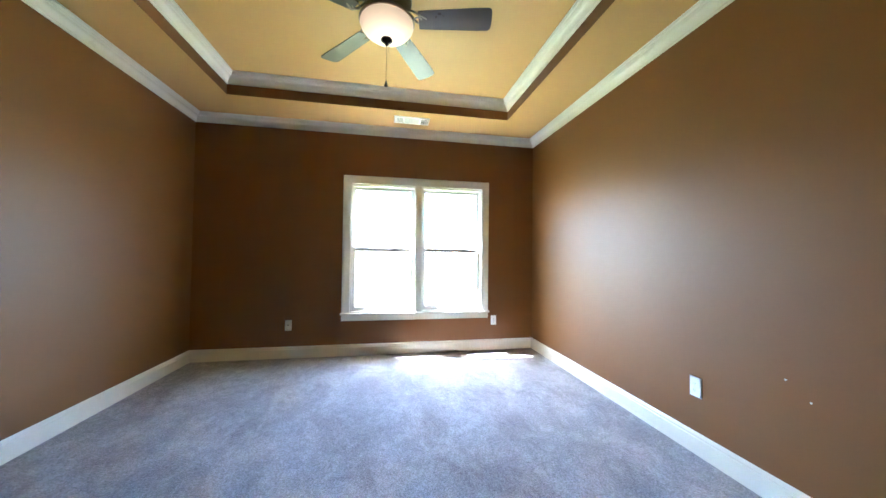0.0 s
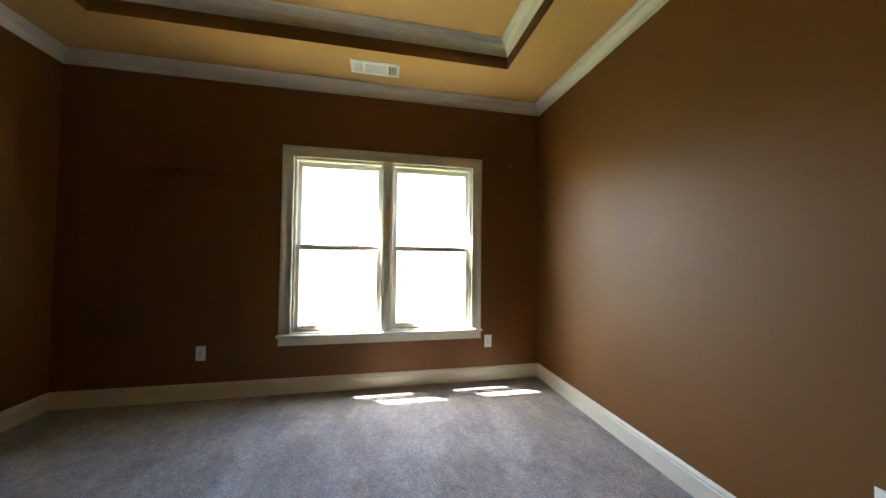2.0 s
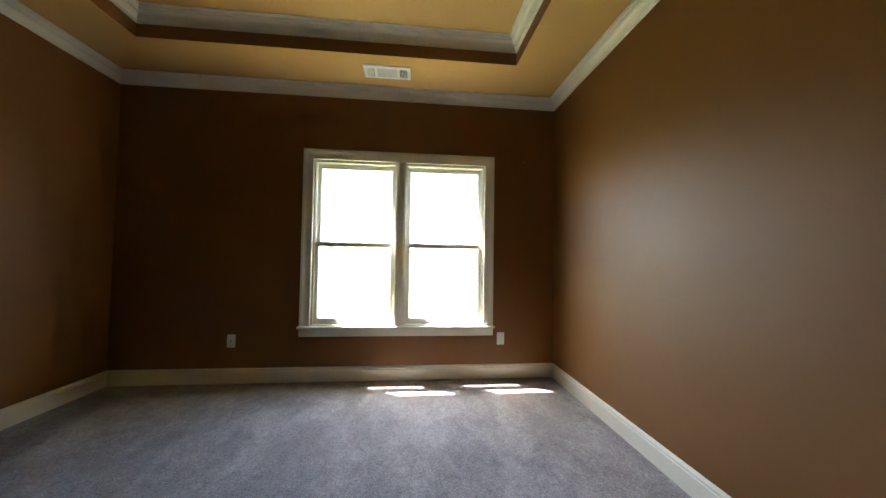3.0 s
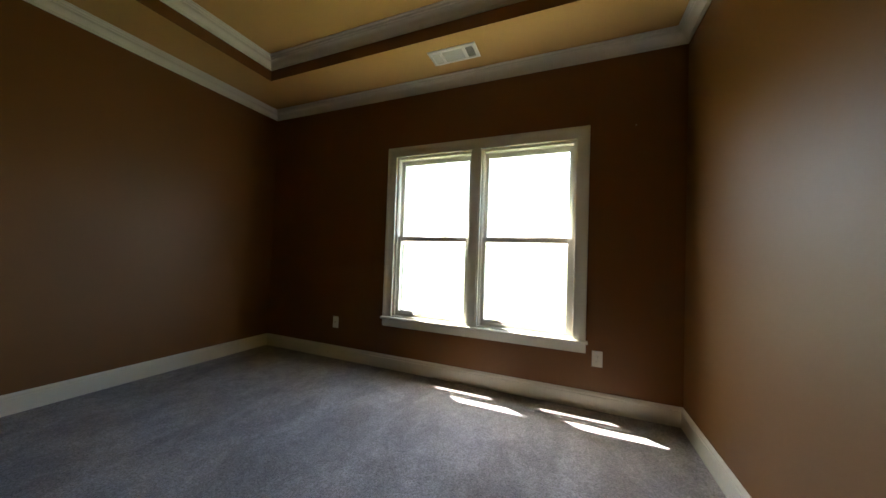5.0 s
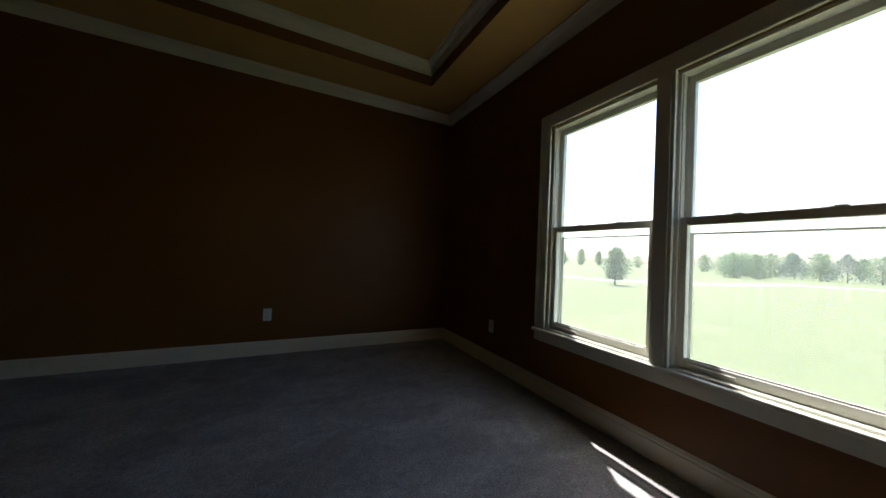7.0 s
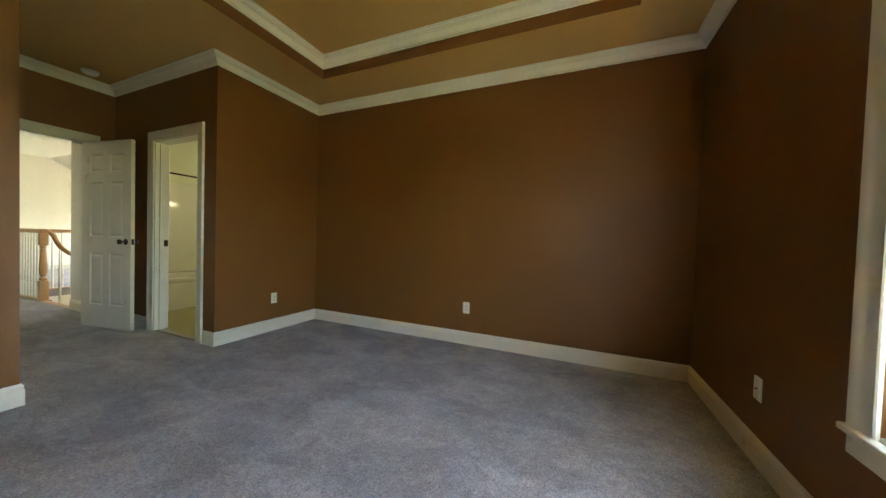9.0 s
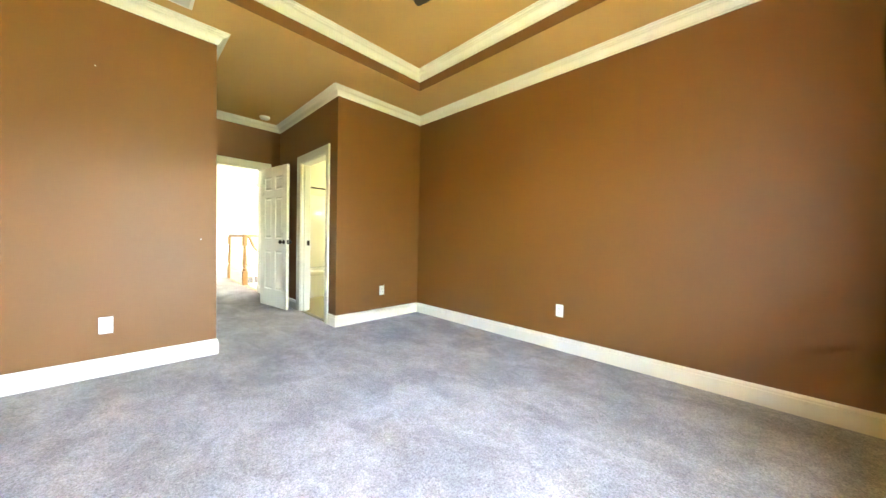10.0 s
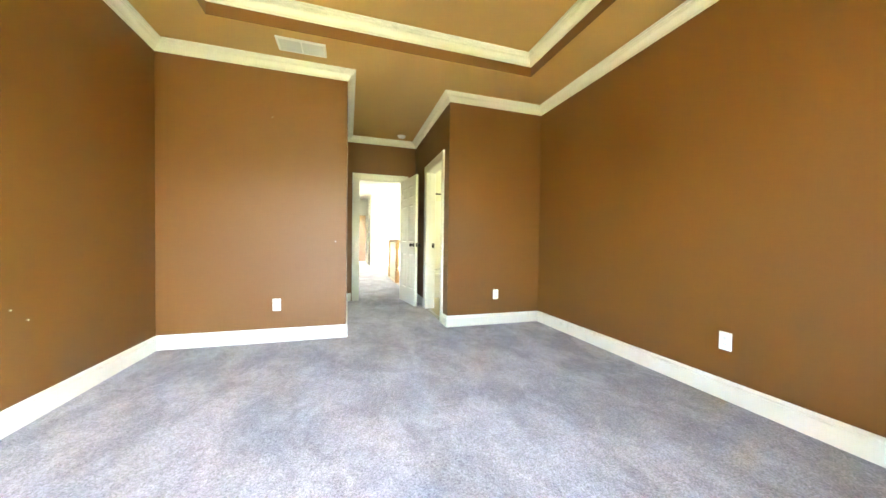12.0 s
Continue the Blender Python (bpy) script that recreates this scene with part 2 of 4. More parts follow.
def sweep(bm, pts, prof, closed=False, m=None):
    """Runs the profile (offset to the left of the run, height) along the run of (x, y) points, mitred at its corners."""
    tmp = bmesh.new()
    n = len(pts)
    P = [Vector(p) for p in pts]
    rings = []
    for i in range(n):
        d0 = (P[i] - P[i - 1]).normalized() if (i > 0 or closed) else None
        d1 = (P[(i + 1) % n] - P[i]).normalized() if (i < n - 1 or closed) else None
        d0, d1 = d0 or d1, d1 or d0
        n0, n1 = Vector((-d0.y, d0.x)), Vector((-d1.y, d1.x))
        mit = (n0 + n1) / max(1e-6, 1 + n0.dot(n1))
        rings.append([tmp.verts.new((P[i].x + mit.x * o, P[i].y + mit.y * o, z)) for o, z in prof])
    k = len(prof)
    for i in range(n if closed else n - 1):
        a, b = rings[i], rings[(i + 1) % n]
        for j in range(k):
            tmp.faces.new((a[j], a[(j + 1) % k], b[(j + 1) % k], b[j]))
    if not closed:
        tmp.faces.new(rings[0])
        tmp.faces.new(rings[-1])
    bmesh.ops.recalc_face_normals(tmp, faces=tmp.faces[:])
    join(bm, tmp, m)


def tube(bm, pts, r, seg=8):
    """A round bar through points in space."""
    tmp = bmesh.new()
    P = [Vector(p) for p in pts]
    rings = []
    up = Vector((0.123, 0.456, 0.881)).normalized()
    for i, p in enumerate(P):
        d = (P[min(i + 1, len(P) - 1)] - P[max(i - 1, 0)]).normalized()
        a = d.cross(up).normalized()
        b = d.cross(a)
        rr = r[i] if isinstance(r, (list, tuple)) else r
        rings.append([tmp.verts.new(p + rr * (a * math.cos(2 * math.pi * j / seg) + b * math.sin(2 * math.pi * j / seg))) for j in range(seg)])
    for a, b in zip(rings, rings[1:]):
        for j in range(seg):
            tmp.faces.new((a[j], a[(j + 1) % seg], b[(j + 1) % seg], b[j]))
    tmp.faces.new(rings[0])
    tmp.faces.new(rings[-1])
    bmesh.ops.recalc_face_normals(tmp, faces=tmp.faces[:])
    join(bm, tmp)


def made(name, bm, mats, smooth=False):
    me = bpy.data.meshes.new(name)
    bmesh.ops.recalc_face_normals(bm, faces=bm.faces[:])
    bm.to_mesh(me)
    bm.free()
    for mt in (mats if isinstance(mats, (list, tuple)) else [mats]):
        me.materials.append(mt)
    ob = new(name, me)
    if smooth:
        me.polygons.foreach_set("use_smooth", [True] * len(me.polygons))
        me.set_sharp_from_angle(angle=radians(38))
    return ob


def part(name, bm, mat, parent, label="", smooth=False):
    ob = made(name, bm, mat, smooth)
    ob.parent = parent
    if label:
        ob["label"] = label
    return ob


def thing(name, label, category, at=(0, 0, 0), rz=0.0, group="", kind=""):
    ob = new(name)
    ob.matrix_basis = pose(*at, 0, 0, rz)
    ob.empty_display_size = 0.1
    return tagged(ob, label, category, group, kind)


def setting(name, bm, mat, label, category, smooth=False):
    return tagged(made(name, bm, mat, smooth), label, category, kind="structure")


# ---- plan ----
W, D, H = 3.995, 4.0, 2.735            # width, depth to the bathroom wall, ceiling
SE = -3.90                              # wall beside the passage
PX0, PX1, PY = -2.763, -1.62, -5.92     # passage
WX0, WX1, WZ0, WZ1 = -2.32, -0.70, 0.50, 2.05   # window opening
BY0, BY1, DH = -5.065, -4.27, 2.05       # bathroom doorway
EX0, EX1 = -2.545, -1.785               # entry doorway
TX0, TX1, TY0, TY1, TH = -3.445, -0.57, -3.39, -0.53, 2.93   # ceiling tray
HY = -13.6                              # far end of the landing


def wall(name, x0, x1, y0, y1, z0, z1, holes=(), paint=None, label="", inner=None):
    """A wall with rectangular holes (a0, a1, z0, z1) along its length. paint: materials for its faces by direction."""
    bm = bmesh.new()
    along_x = (x1 - x0) > (y1 - y0)
    lo, hi = (x0, x1) if along_x else (y0, y1)
    cuts = sorted({lo, hi, *[h[0] for h in holes], *[h[1] for h in holes]})
    for a, b in zip(cuts, cuts[1:]):
        spans = [(z0, z1)]
        for h in holes:
            if h[0] <= a + 1e-6 and b <= h[1] + 1e-6:
                spans = [s for s in ((z0, h[2]), (h[3], z1)) if s[1] - s[0] > 1e-4]
        for s0, s1 in spans:
            if along_x:
                box(bm, a, b, y0, y1, s0, s1)
            else:
                box(bm, x0, x1, a, b, s0, s1)
    bmesh.ops.remove_doubles(bm, verts=bm.verts[:], dist=1e-5)
    seen = {}
    for f in bm.faces:
        seen.setdefault(tuple(round(c, 4) for c in f.calc_center_median()), []).append(f)
    bmesh.ops.delete(bm, geom=[f for fs in seen.values() if len(fs) > 1 for f in fs], context="FACES_ONLY")
    bmesh.ops.recalc_face_normals(bm, faces=bm.faces[:])
    mats = [WALL]
    for key, mt in (paint or {}).items():
        if mt not in mats:
            mats.append(mt)
        axis, sign = "xyz".index(key[1]), 1 if key[0] == "+" else -1
        for f in bm.faces:
            if f.normal[axis] * sign > 0.9:
                f.material_index = mats.index(mt)
    return setting(name, bm, mats, label or "brown painted drywall bedroom wall with satin finish", "wall")


TOP = 3.05
wall("wall_north", -W - 0.12, 0.12, 0.0, 0.16, -0.2, TOP, [(WX0, WX1, WZ0, WZ1)], {"+y": BRICKX}, "brown painted drywall wall around the double window")
wall("wall_west", -W - 0.12, -W, -D, 0.0, -0.2, TOP, paint={"-x": BRICKX})
wall("wall_east", 0.0, 0.12, -D - 0.02, 0.0, -0.2, TOP, paint={"+x": BRICKX})
wall("wall_south_east", PX1, 0.0, SE - 0.12, SE, -0.2, TOP)
wall("wall_passage_east", PX1, PX1 + 0.12, PY - 0.12, SE - 0.12, -0.2, TOP)
wall("wall_south_west", -W - 0.12, PX0, -D - 0.12, -D, -0.2, TOP, paint={"-y": BATHP})
wall("wall_passage_west", PX0 - 0.12, PX0, PY - 0.12, -D - 0.12, -0.2, TOP, [(BY0, BY1, -0.06, DH)], {"-x": BATHP}, "brown painted passage wall with the bathroom doorway")
wall("wall_entry", PX0, PX1, PY - 0.12, PY, -0.2, TOP, [(EX0, EX1, -0.06, DH)], {"-y": CREAM}, "brown painted wall around the entry doorway")
# ceiling with a raised tray
bm = bmesh.new()
for x0, x1, y0, y1 in ((-W, TX0, -D, 0), (TX1, 0, SE, 0), (TX0, TX1, TY1, 0), (TX0, PX0, -D, TY0), (PX0, PX1, PY, TY0), (PX1, TX1, SE, TY0)):
    box(bm, x0, x1, y0, y1, H, TH)
box(bm, -W, 0, PY, 0, TH, TOP - 0.01)
bm.normal_update()
for f in bm.faces:
    if abs(f.normal.z) < 0.5:
        f.material_index = 1
setting("ceiling", bm, [CEIL, WALL], "tan painted ceiling with a raised rectangular tray", "ceiling")

# floor
bm = bmesh.new()
for x0, x1, y0, y1 in ((-W, 0, -D, 0), (PX0, PX1, PY - 0.12, -D), (PX0, -1.3, HY, PY - 0.12), (-6.5, PX0, HY, -9.60), (-2.86, PX0, -9.60, -8.07)):
    box(bm, x0, x1, y0, y1, -0.15, 0.0)
setting("floor", bm, CARPET, "grey cut-pile carpet with brushed marks", "carpet")

# ---- mouldings ----
CROWN = [(0.0, 0.0), (0.0, -0.094), (0.011, -0.094), (0.013, -0.089), (0.011, -0.083), (0.017, -0.081), (0.019, -0.072), (0.023, -0.061), (0.032, -0.048),
         (0.045, -0.037), (0.055, -0.032), (0.057, -0.024), (0.065, -0.022), (0.069, -0.016), (0.069, -0.008), (0.080, -0.007), (0.081, 0.0)]
BASE = [(0.0, 0.0), (0.015, 0.0), (0.015, 0.099), (0.010, 0.103), (0.010, 0.110), (0.013, 0.113), (0.011, 0.122), (0.004, 0.129), (0.003, 0.132), (0.0, 0.132)]


def moulding(name, pts, prof, z, label, category, closed=False):
    bm = bmesh.new()
    sweep(bm, pts, [(o, z + h) for o, h in prof], closed)
    return setting(name, bm, BASEPAINT if name == "baseboard" else TRIM, label, category, True)


e = 0.0005
loop = [(-e, -e), (-W + e, -e), (-W + e, -D + e), (PX0 + e, -D + e), (PX0 + e, PY + e), (PX1 - e, PY + e), (PX1 - e, SE + e), (-e, SE + e)]
moulding("crown_molding", loop, CROWN, H - e, "cream painted crown molding around the room", "crown molding", True)
tray = [(TX1 - e, TY1 - e), (TX0 + e, TY1 - e), (TX0 + e, TY0 + e), (TX1 - e, TY0 + e)]
moulding("tray_molding", tray, [(o * 1.06, h * 1.02) for o, h in CROWN], TH - e, "cream painted crown molding inside the ceiling tray", "crown molding", True)
moulding("baseboard", [(PX1 - e, PY + e), (PX1 - e, SE + e), (-e, SE + e), (-e, -e), (-W + e, -e), (-W + e, -D + e), (PX0 + e, -D + e), (PX0 + e, BY1 + 0.10)],
         BASE, 0.0, "cream painted baseboard along the bedroom walls", "baseboard")
moulding("baseboard", [(PX0 + e, BY0 - 0.10), (PX0 + e, PY + e), (EX0 - 0.10, PY + e)], BASE, 0.0, "cream baseboard behind the open door", "baseboard")
moulding("baseboard", [(EX1 + 0.10, PY + e), (PX1 - 0.016, PY + e)], BASE, 0.0, "short cream baseboard beside the entry door", "baseboard")

# casing: offsets run outward from the opening, heights stand off the wall
CASING = [(0.0, 0.0), (0.0, 0.010), (0.006, 0.014), (0.020, 0.012), (0.045, 0.014), (0.066, 0.017), (0.074, 0.022), (0.092, 0.022), (0.094, 0.018), (0.094, 0.0)]


def casing(bm, u0, u1, v1, m, v0=0.0):
    """Casing on both sides and over an opening u0..u1 up to v1, in the plane's own axes."""
    sweep(bm, [(u1, v0), (u1, v1), (u0, v1), (u0, v0)], [(-o, h) for o, h in CASING], False, m)


def plane(origin, u, w):
    """Axes of a wall: u along it, z up, w out of it."""
    u, w = Vector(u), Vector(w)
    m = Matrix.Identity(4)
    for i in range(3):
        m[i][0], m[i][1], m[i][2], m[i][3] = u[i], (0, 0, 1)[i], w[i], origin[i]
    return m


# ---- window ----
win = thing("window_1", "cream framed double window with two pairs of sashes, shut", "window", kind="structure")
bm = bmesh.new()
NP = plane((0, -e, 0), (1, 0, 0), (0, -1, 0))
casing(bm, WX0 + 0.004, WX1 - 0.004, WZ1 - 0.004, NP, WZ0 + 0.002)
part("casing", bm, TRIM, win, smooth=True)
XM = (WX0 + WX1) / 2
bm = bmesh.new()
soft_box(bm, XM - 0.047, XM + 0.047, -0.016, 0.0, WZ0 + 0.002, WZ1 - 0.004, 0.003)
soft_box(bm, XM - 0.030, XM + 0.030, -0.022, -0.0165, WZ0 + 0.002, WZ1 - 0.004, 0.002)
box(bm, XM - 0.040, XM + 0.040, 0.0005, 0.15, WZ0 + 0.002, WZ1 - 0.002)
part("mullion", bm, TRIM, win)
bm = bmesh.new()
soft_box(bm, WX0 - 0.105, WX1 + 0.105, -0.038, -0.0005, WZ0 - 0.022, WZ0 + 0.001, 0.006, 3)
soft_box(bm, WX0 + 0.001, WX1 - 0.001, 0.0, 0.155, WZ0 - 0.001, WZ0 + 0.012, 0.002)
part("sill", bm, TRIM, win)
bm = bmesh.new()
soft_box(bm, WX0 - 0.092, WX1 + 0.092, -0.018, -0.0005, WZ0 - 0.092, WZ0 - 0.023, 0.003)
part("apron", bm, TRIM, win)


def ring(bm, x0, x1, z0, z1, y0, y1, sl, sb, st):
    """A sash: two stiles, a bottom and a top rail round a pane."""
    soft_box(bm, x0, x0 + sl, y0, y1, z0, z1, 0.003)
    soft_box(bm, x1 - sl, x1, y0, y1, z0, z1, 0.003)
    soft_box(bm, x0 + sl, x1 - sl, y0 + 0.001, y1 - 0.001, z0, z0 + sb, 0.003)
    soft_box(bm, x0 + sl, x1 - sl, y0 + 0.001, y1 - 0.001, z1 - st, z1, 0.003)


def sash(x0, x1, z0, z1, y0, y1, sl, sb, st, lower):
    bm = bmesh.new()
    ring(bm, x0, x1, z0, z1, y0, y1, sl, sb, st)
    for s in (0.004, 0.008):
        soft_box(bm, x0 + sl, x1 - sl, y0 + 0.008, y0 + 0.014, z0 + sb, z0 + sb + s, 0.001)
    sh = part("sash", bm, VINYL, win)
    bm = bmesh.new()
    ym = (y0 + y1) / 2
    box(bm, x0 + sl - 0.005, x1 - sl + 0.005, ym - 0.002, ym + 0.002, z0 + sb - 0.005, z1 - st + 0.005)
    p = part("pane", bm, GLASS, sh)
    p.visible_shadow = False
    if lower:
        for fx in (0.3, 0.7):
            bm = bmesh.new()
            cx = x0 + (x1 - x0) * fx
            soft_box(bm, cx - 0.034, cx + 0.034, y0 + 0.004, y0 + 0.024, z1 - 0.001, z1 + 0.003, 0.001)
            soft_box(bm, cx - 0.006, cx + 0.026, y0 + 0.001, y0 + 0.012, z1 + 0.0025, z1 + 0.0065, 0.0015)
            part("sash_lock", bm, VINYL, sh)
        bm = bmesh.new()
        soft_box(bm, x0 + 0.06, x0 + 0.24, y0 - 0.009, y0 + 0.001, z0 + 0.020, z0 + 0.028, 0.002)
        part("lift_rail", bm, VINYL, sh)


for x0, x1 in ((WX0, XM - 0.040), (XM + 0.040, WX1)):
    bm = bmesh.new()
    for a, b in ((x0 + 0.001, x0 + 0.018), (x1 - 0.018, x1 - 0.001)):
        box(bm, a, b, 0.02, 0.15, WZ0 + 0.012, WZ1 - 0.002)
        for yy in (0.036, 0.078, 0.118):
            box(bm, a - (0.0 if a < (x0 + x1) / 2 else 0.006), b + (0.006 if a < (x0 + x1) / 2 else 0.0), yy - 0.005, yy - 0.001, WZ0 + 0.013, WZ1 - 0.021)
    box(bm, x0 + 0.018, x1 - 0.018, 0.02, 0.15, WZ1 - 0.022, WZ1 - 0.002)
    part("window_frame", bm, VINYL, win)
    bm = bmesh.new()
    ring(bm, x0 + 0.020, x1 - 0.020, WZ0 + 0.016, 1.206, 0.126, 0.136, 0.022, 0.022, 0.012)
    sf = part("screen_frame", bm, VINYL, win, "thin pale insect screen frame")
    bm = bmesh.new()
    bm.faces.new([bm.verts.new((x, 0.131, z)) for x, z in ((x0 + 0.040, WZ0 + 0.036), (x1 - 0.040, WZ0 + 0.036), (x1 - 0.040, 1.196), (x0 + 0.040, 1.196))])
    part("screen_mesh", bm, MESH, sf, "fine insect mesh, paled to veil the view with haze")
    sash(x0 + 0.019, x1 - 0.019, WZ0 + 0.014, 1.278, 0.037, 0.072, 0.034, 0.045, 0.042, True)
    sash(x0 + 0.019, x1 - 0.019, 1.240, WZ1 - 0.023, 0.080, 0.114, 0.034, 0.038, 0.042, False)


# ---- doorways ----
def doorway(name, label, u0, u1, m, depth, far=True):
    """Casing on both faces, jambs with a stop. In the plane's axes the wall lies behind w = 0."""
    fr = thing(name, label, "door frame", kind="structure")
    for w, flip in ((0.0005, 1), (-depth - 0.0005, -1)):
        if flip < 0 and not far:
            continue
        bm = bmesh.new()
        sweep(bm, [(u1 - 0.006, 0.0), (u1 - 0.006, DH - 0.006), (u0 + 0.006, DH - 0.006), (u0 + 0.006, 0.0)], [(-o, w + flip * h) for o, h in CASING], False, m)
        part("casing", bm, TRIM, fr, smooth=True)
    bm = bmesh.new()
    for a, b in ((u0 + 0.0005, u0 + 0.018), (u1 - 0.018, u1 - 0.0005)):
        box(bm, a, b, 0.0, DH - 0.0005, -depth, 0.0, m)
        s = 0.011
        if a < (u0 + u1) / 2:
            box(bm, b, b + s, 0.0, DH - 0.018, -depth + 0.045, -depth + 0.080, m)
        else:
            box(bm, a - s, a, 0.0, DH - 0.018, -depth + 0.045, -depth + 0.080, m)
    box(bm, u0 + 0.018, u1 - 0.018, DH - 0.018, DH - 0.0005, -depth, 0.0, m)
    part("jamb", bm, TRIM, fr)
    return fr


BP = plane((PX0, 0, 0), (0, -1, 0), (1, 0, 0))
bath_frame = doorway("door_frame_2", "cream painted frame of the open bathroom doorway", -BY1, -BY0, BP, 0.12)
bm = bmesh.new()
soft_box(bm, PX0 - 0.118, PX0 - 0.080, BY0 + 0.018, BY0 + 0.0205, 0.915, 0.985, 0.001)
soft_box(bm, PX0 - 0.105, PX0 - 0.092, BY0 + 0.0195, BY0 + 0.0212, 0.935, 0.965, 0.0005)
part("strike_plate", bm, BRONZE, bath_frame, "dark bronze strike plate")
EP = plane((0, PY, 0), (1, 0, 0), (0, 1, 0))
doorway("door_frame_1", "cream painted frame of the entry doorway", EX0, EX1, EP, 0.12)


def six_panel_door(name, label, w, h, at, rz):
    """Leaf from its hinge at the origin along +x; raised panels on both faces."""
    t = 0.035
    dr = thing(name, label, "door", at, rz, kind="structure")
    bm = bmesh.new()
    xs = [0.0, 0.115, w / 2 - 0.05, w / 2 + 0.05, w - 0.115, w]
    zs = [0.0, 0.245, 0.81, 0.99, 1.58, 1.69, 1.88, h]
    for i in range(5):
        if i % 2 == 0:
            box(bm, xs[i], xs[i + 1], -t / 2, t / 2, 0, h)
        else:
            for j in range(0, 7, 2):
                box(bm, xs[i], xs[i + 1], -t / 2, t / 2, zs[j], zs[j + 1])
    part("leaf", bm, TRIM, dr)
    for i in (1, 3):
        for j in (1, 3, 5):
            x0, x1, z0, z1 = xs[i], xs[i + 1], zs[j], zs[j + 1]
            bm = bmesh.new()
            box(bm, x0, x1, -0.007, 0.007, z0, z1)
            for s in (-1, 1):
                a, b = s * 0.0072, s * 0.0150
                g0, g1 = 0.016, 0.040
                vo = [bm.verts.new(p) for p in ((x0 + g0, a, z0 + g0), (x1 - g0, a, z0 + g0), (x1 - g0, a, z1 - g0), (x0 + g0, a, z1 - g0))]
                vi = [bm.verts.new(p) for p in ((x0 + g1, b, z0 + g1), (x1 - g1, b, z0 + g1), (x1 - g1, b, z1 - g1), (x0 + g1, b, z1 - g1))]
                bm.faces.new(vi)
                bm.faces.new(vo[::-1])
                for k in range(4):
                    bm.faces.new((vo[k], vo[(k + 1) % 4], vi[(k + 1) % 4], vi[k]))
                # sloped sticking round the panel
                c = s * t / 2
                oo = [bm.verts.new(p) for p in ((x0, c, z0), (x1, c, z0), (x1, c, z1), (x0, c, z1))]
                ii = [bm.verts.new(p) for p in ((x0 + 0.010, s * 0.0071, z0 + 0.010), (x1 - 0.010, s * 0.0071, z0 + 0.010), (x1 - 0.010, s * 0.0071, z1 - 0.010), (x0 + 0.010, s * 0.0071, z1 - 0.010))]
                for k in range(4):
                    bm.faces.new((oo[k], oo[(k + 1) % 4], ii[(k + 1) % 4], ii[k]))
            part("panel", bm, TRIM, dr)
    for s in (-1, 1):
        bm = bmesh.new()
        lathe(bm, [(0.0, 0.0), (0.032, 0.0), (0.033, 0.004), (0.026, 0.010), (0.012, 0.014), (0.010, 0.030), (0.016, 0.036), (0.026, 0.044), (0.029, 0.054), (0.025, 0.064), (0.012, 0.070), (0.0, 0.071)],
              20, Matrix.Translation((w - 0.07, s * t / 2, 0.945)) @ Matrix.Rotation(radians(-90 * s), 4, "X"))
        part("door_handle", bm, BRONZE, dr, "dark bronze round knob", True)
    bm = bmesh.new()
    soft_box(bm, w, w + 0.0025, -0.013, 0.013, 0.915, 0.975, 0.001)
    soft_box(bm, w + 0.002, w + 0.013, -0.008, 0.008, 0.935, 0.955, 0.003)
    part("latch", bm, BRONZE, dr, "dark bronze latch plate")
    for z in (0.2, 1.02, 1.82):
        bm = bmesh.new()
        lathe(bm, [(0.006, z - 0.045), (0.006, z + 0.045)], 10, Matrix.Translation((-0.004, 0.02, 0)))
        part("hinge", bm, BRONZE, dr)
    return dr


six_panel_door("door_1", "cream six-panel door standing open beside the passage wall", 0.735, 2.02, (EX0 + 0.03, PY + 0.012, 0.012), 99.5)


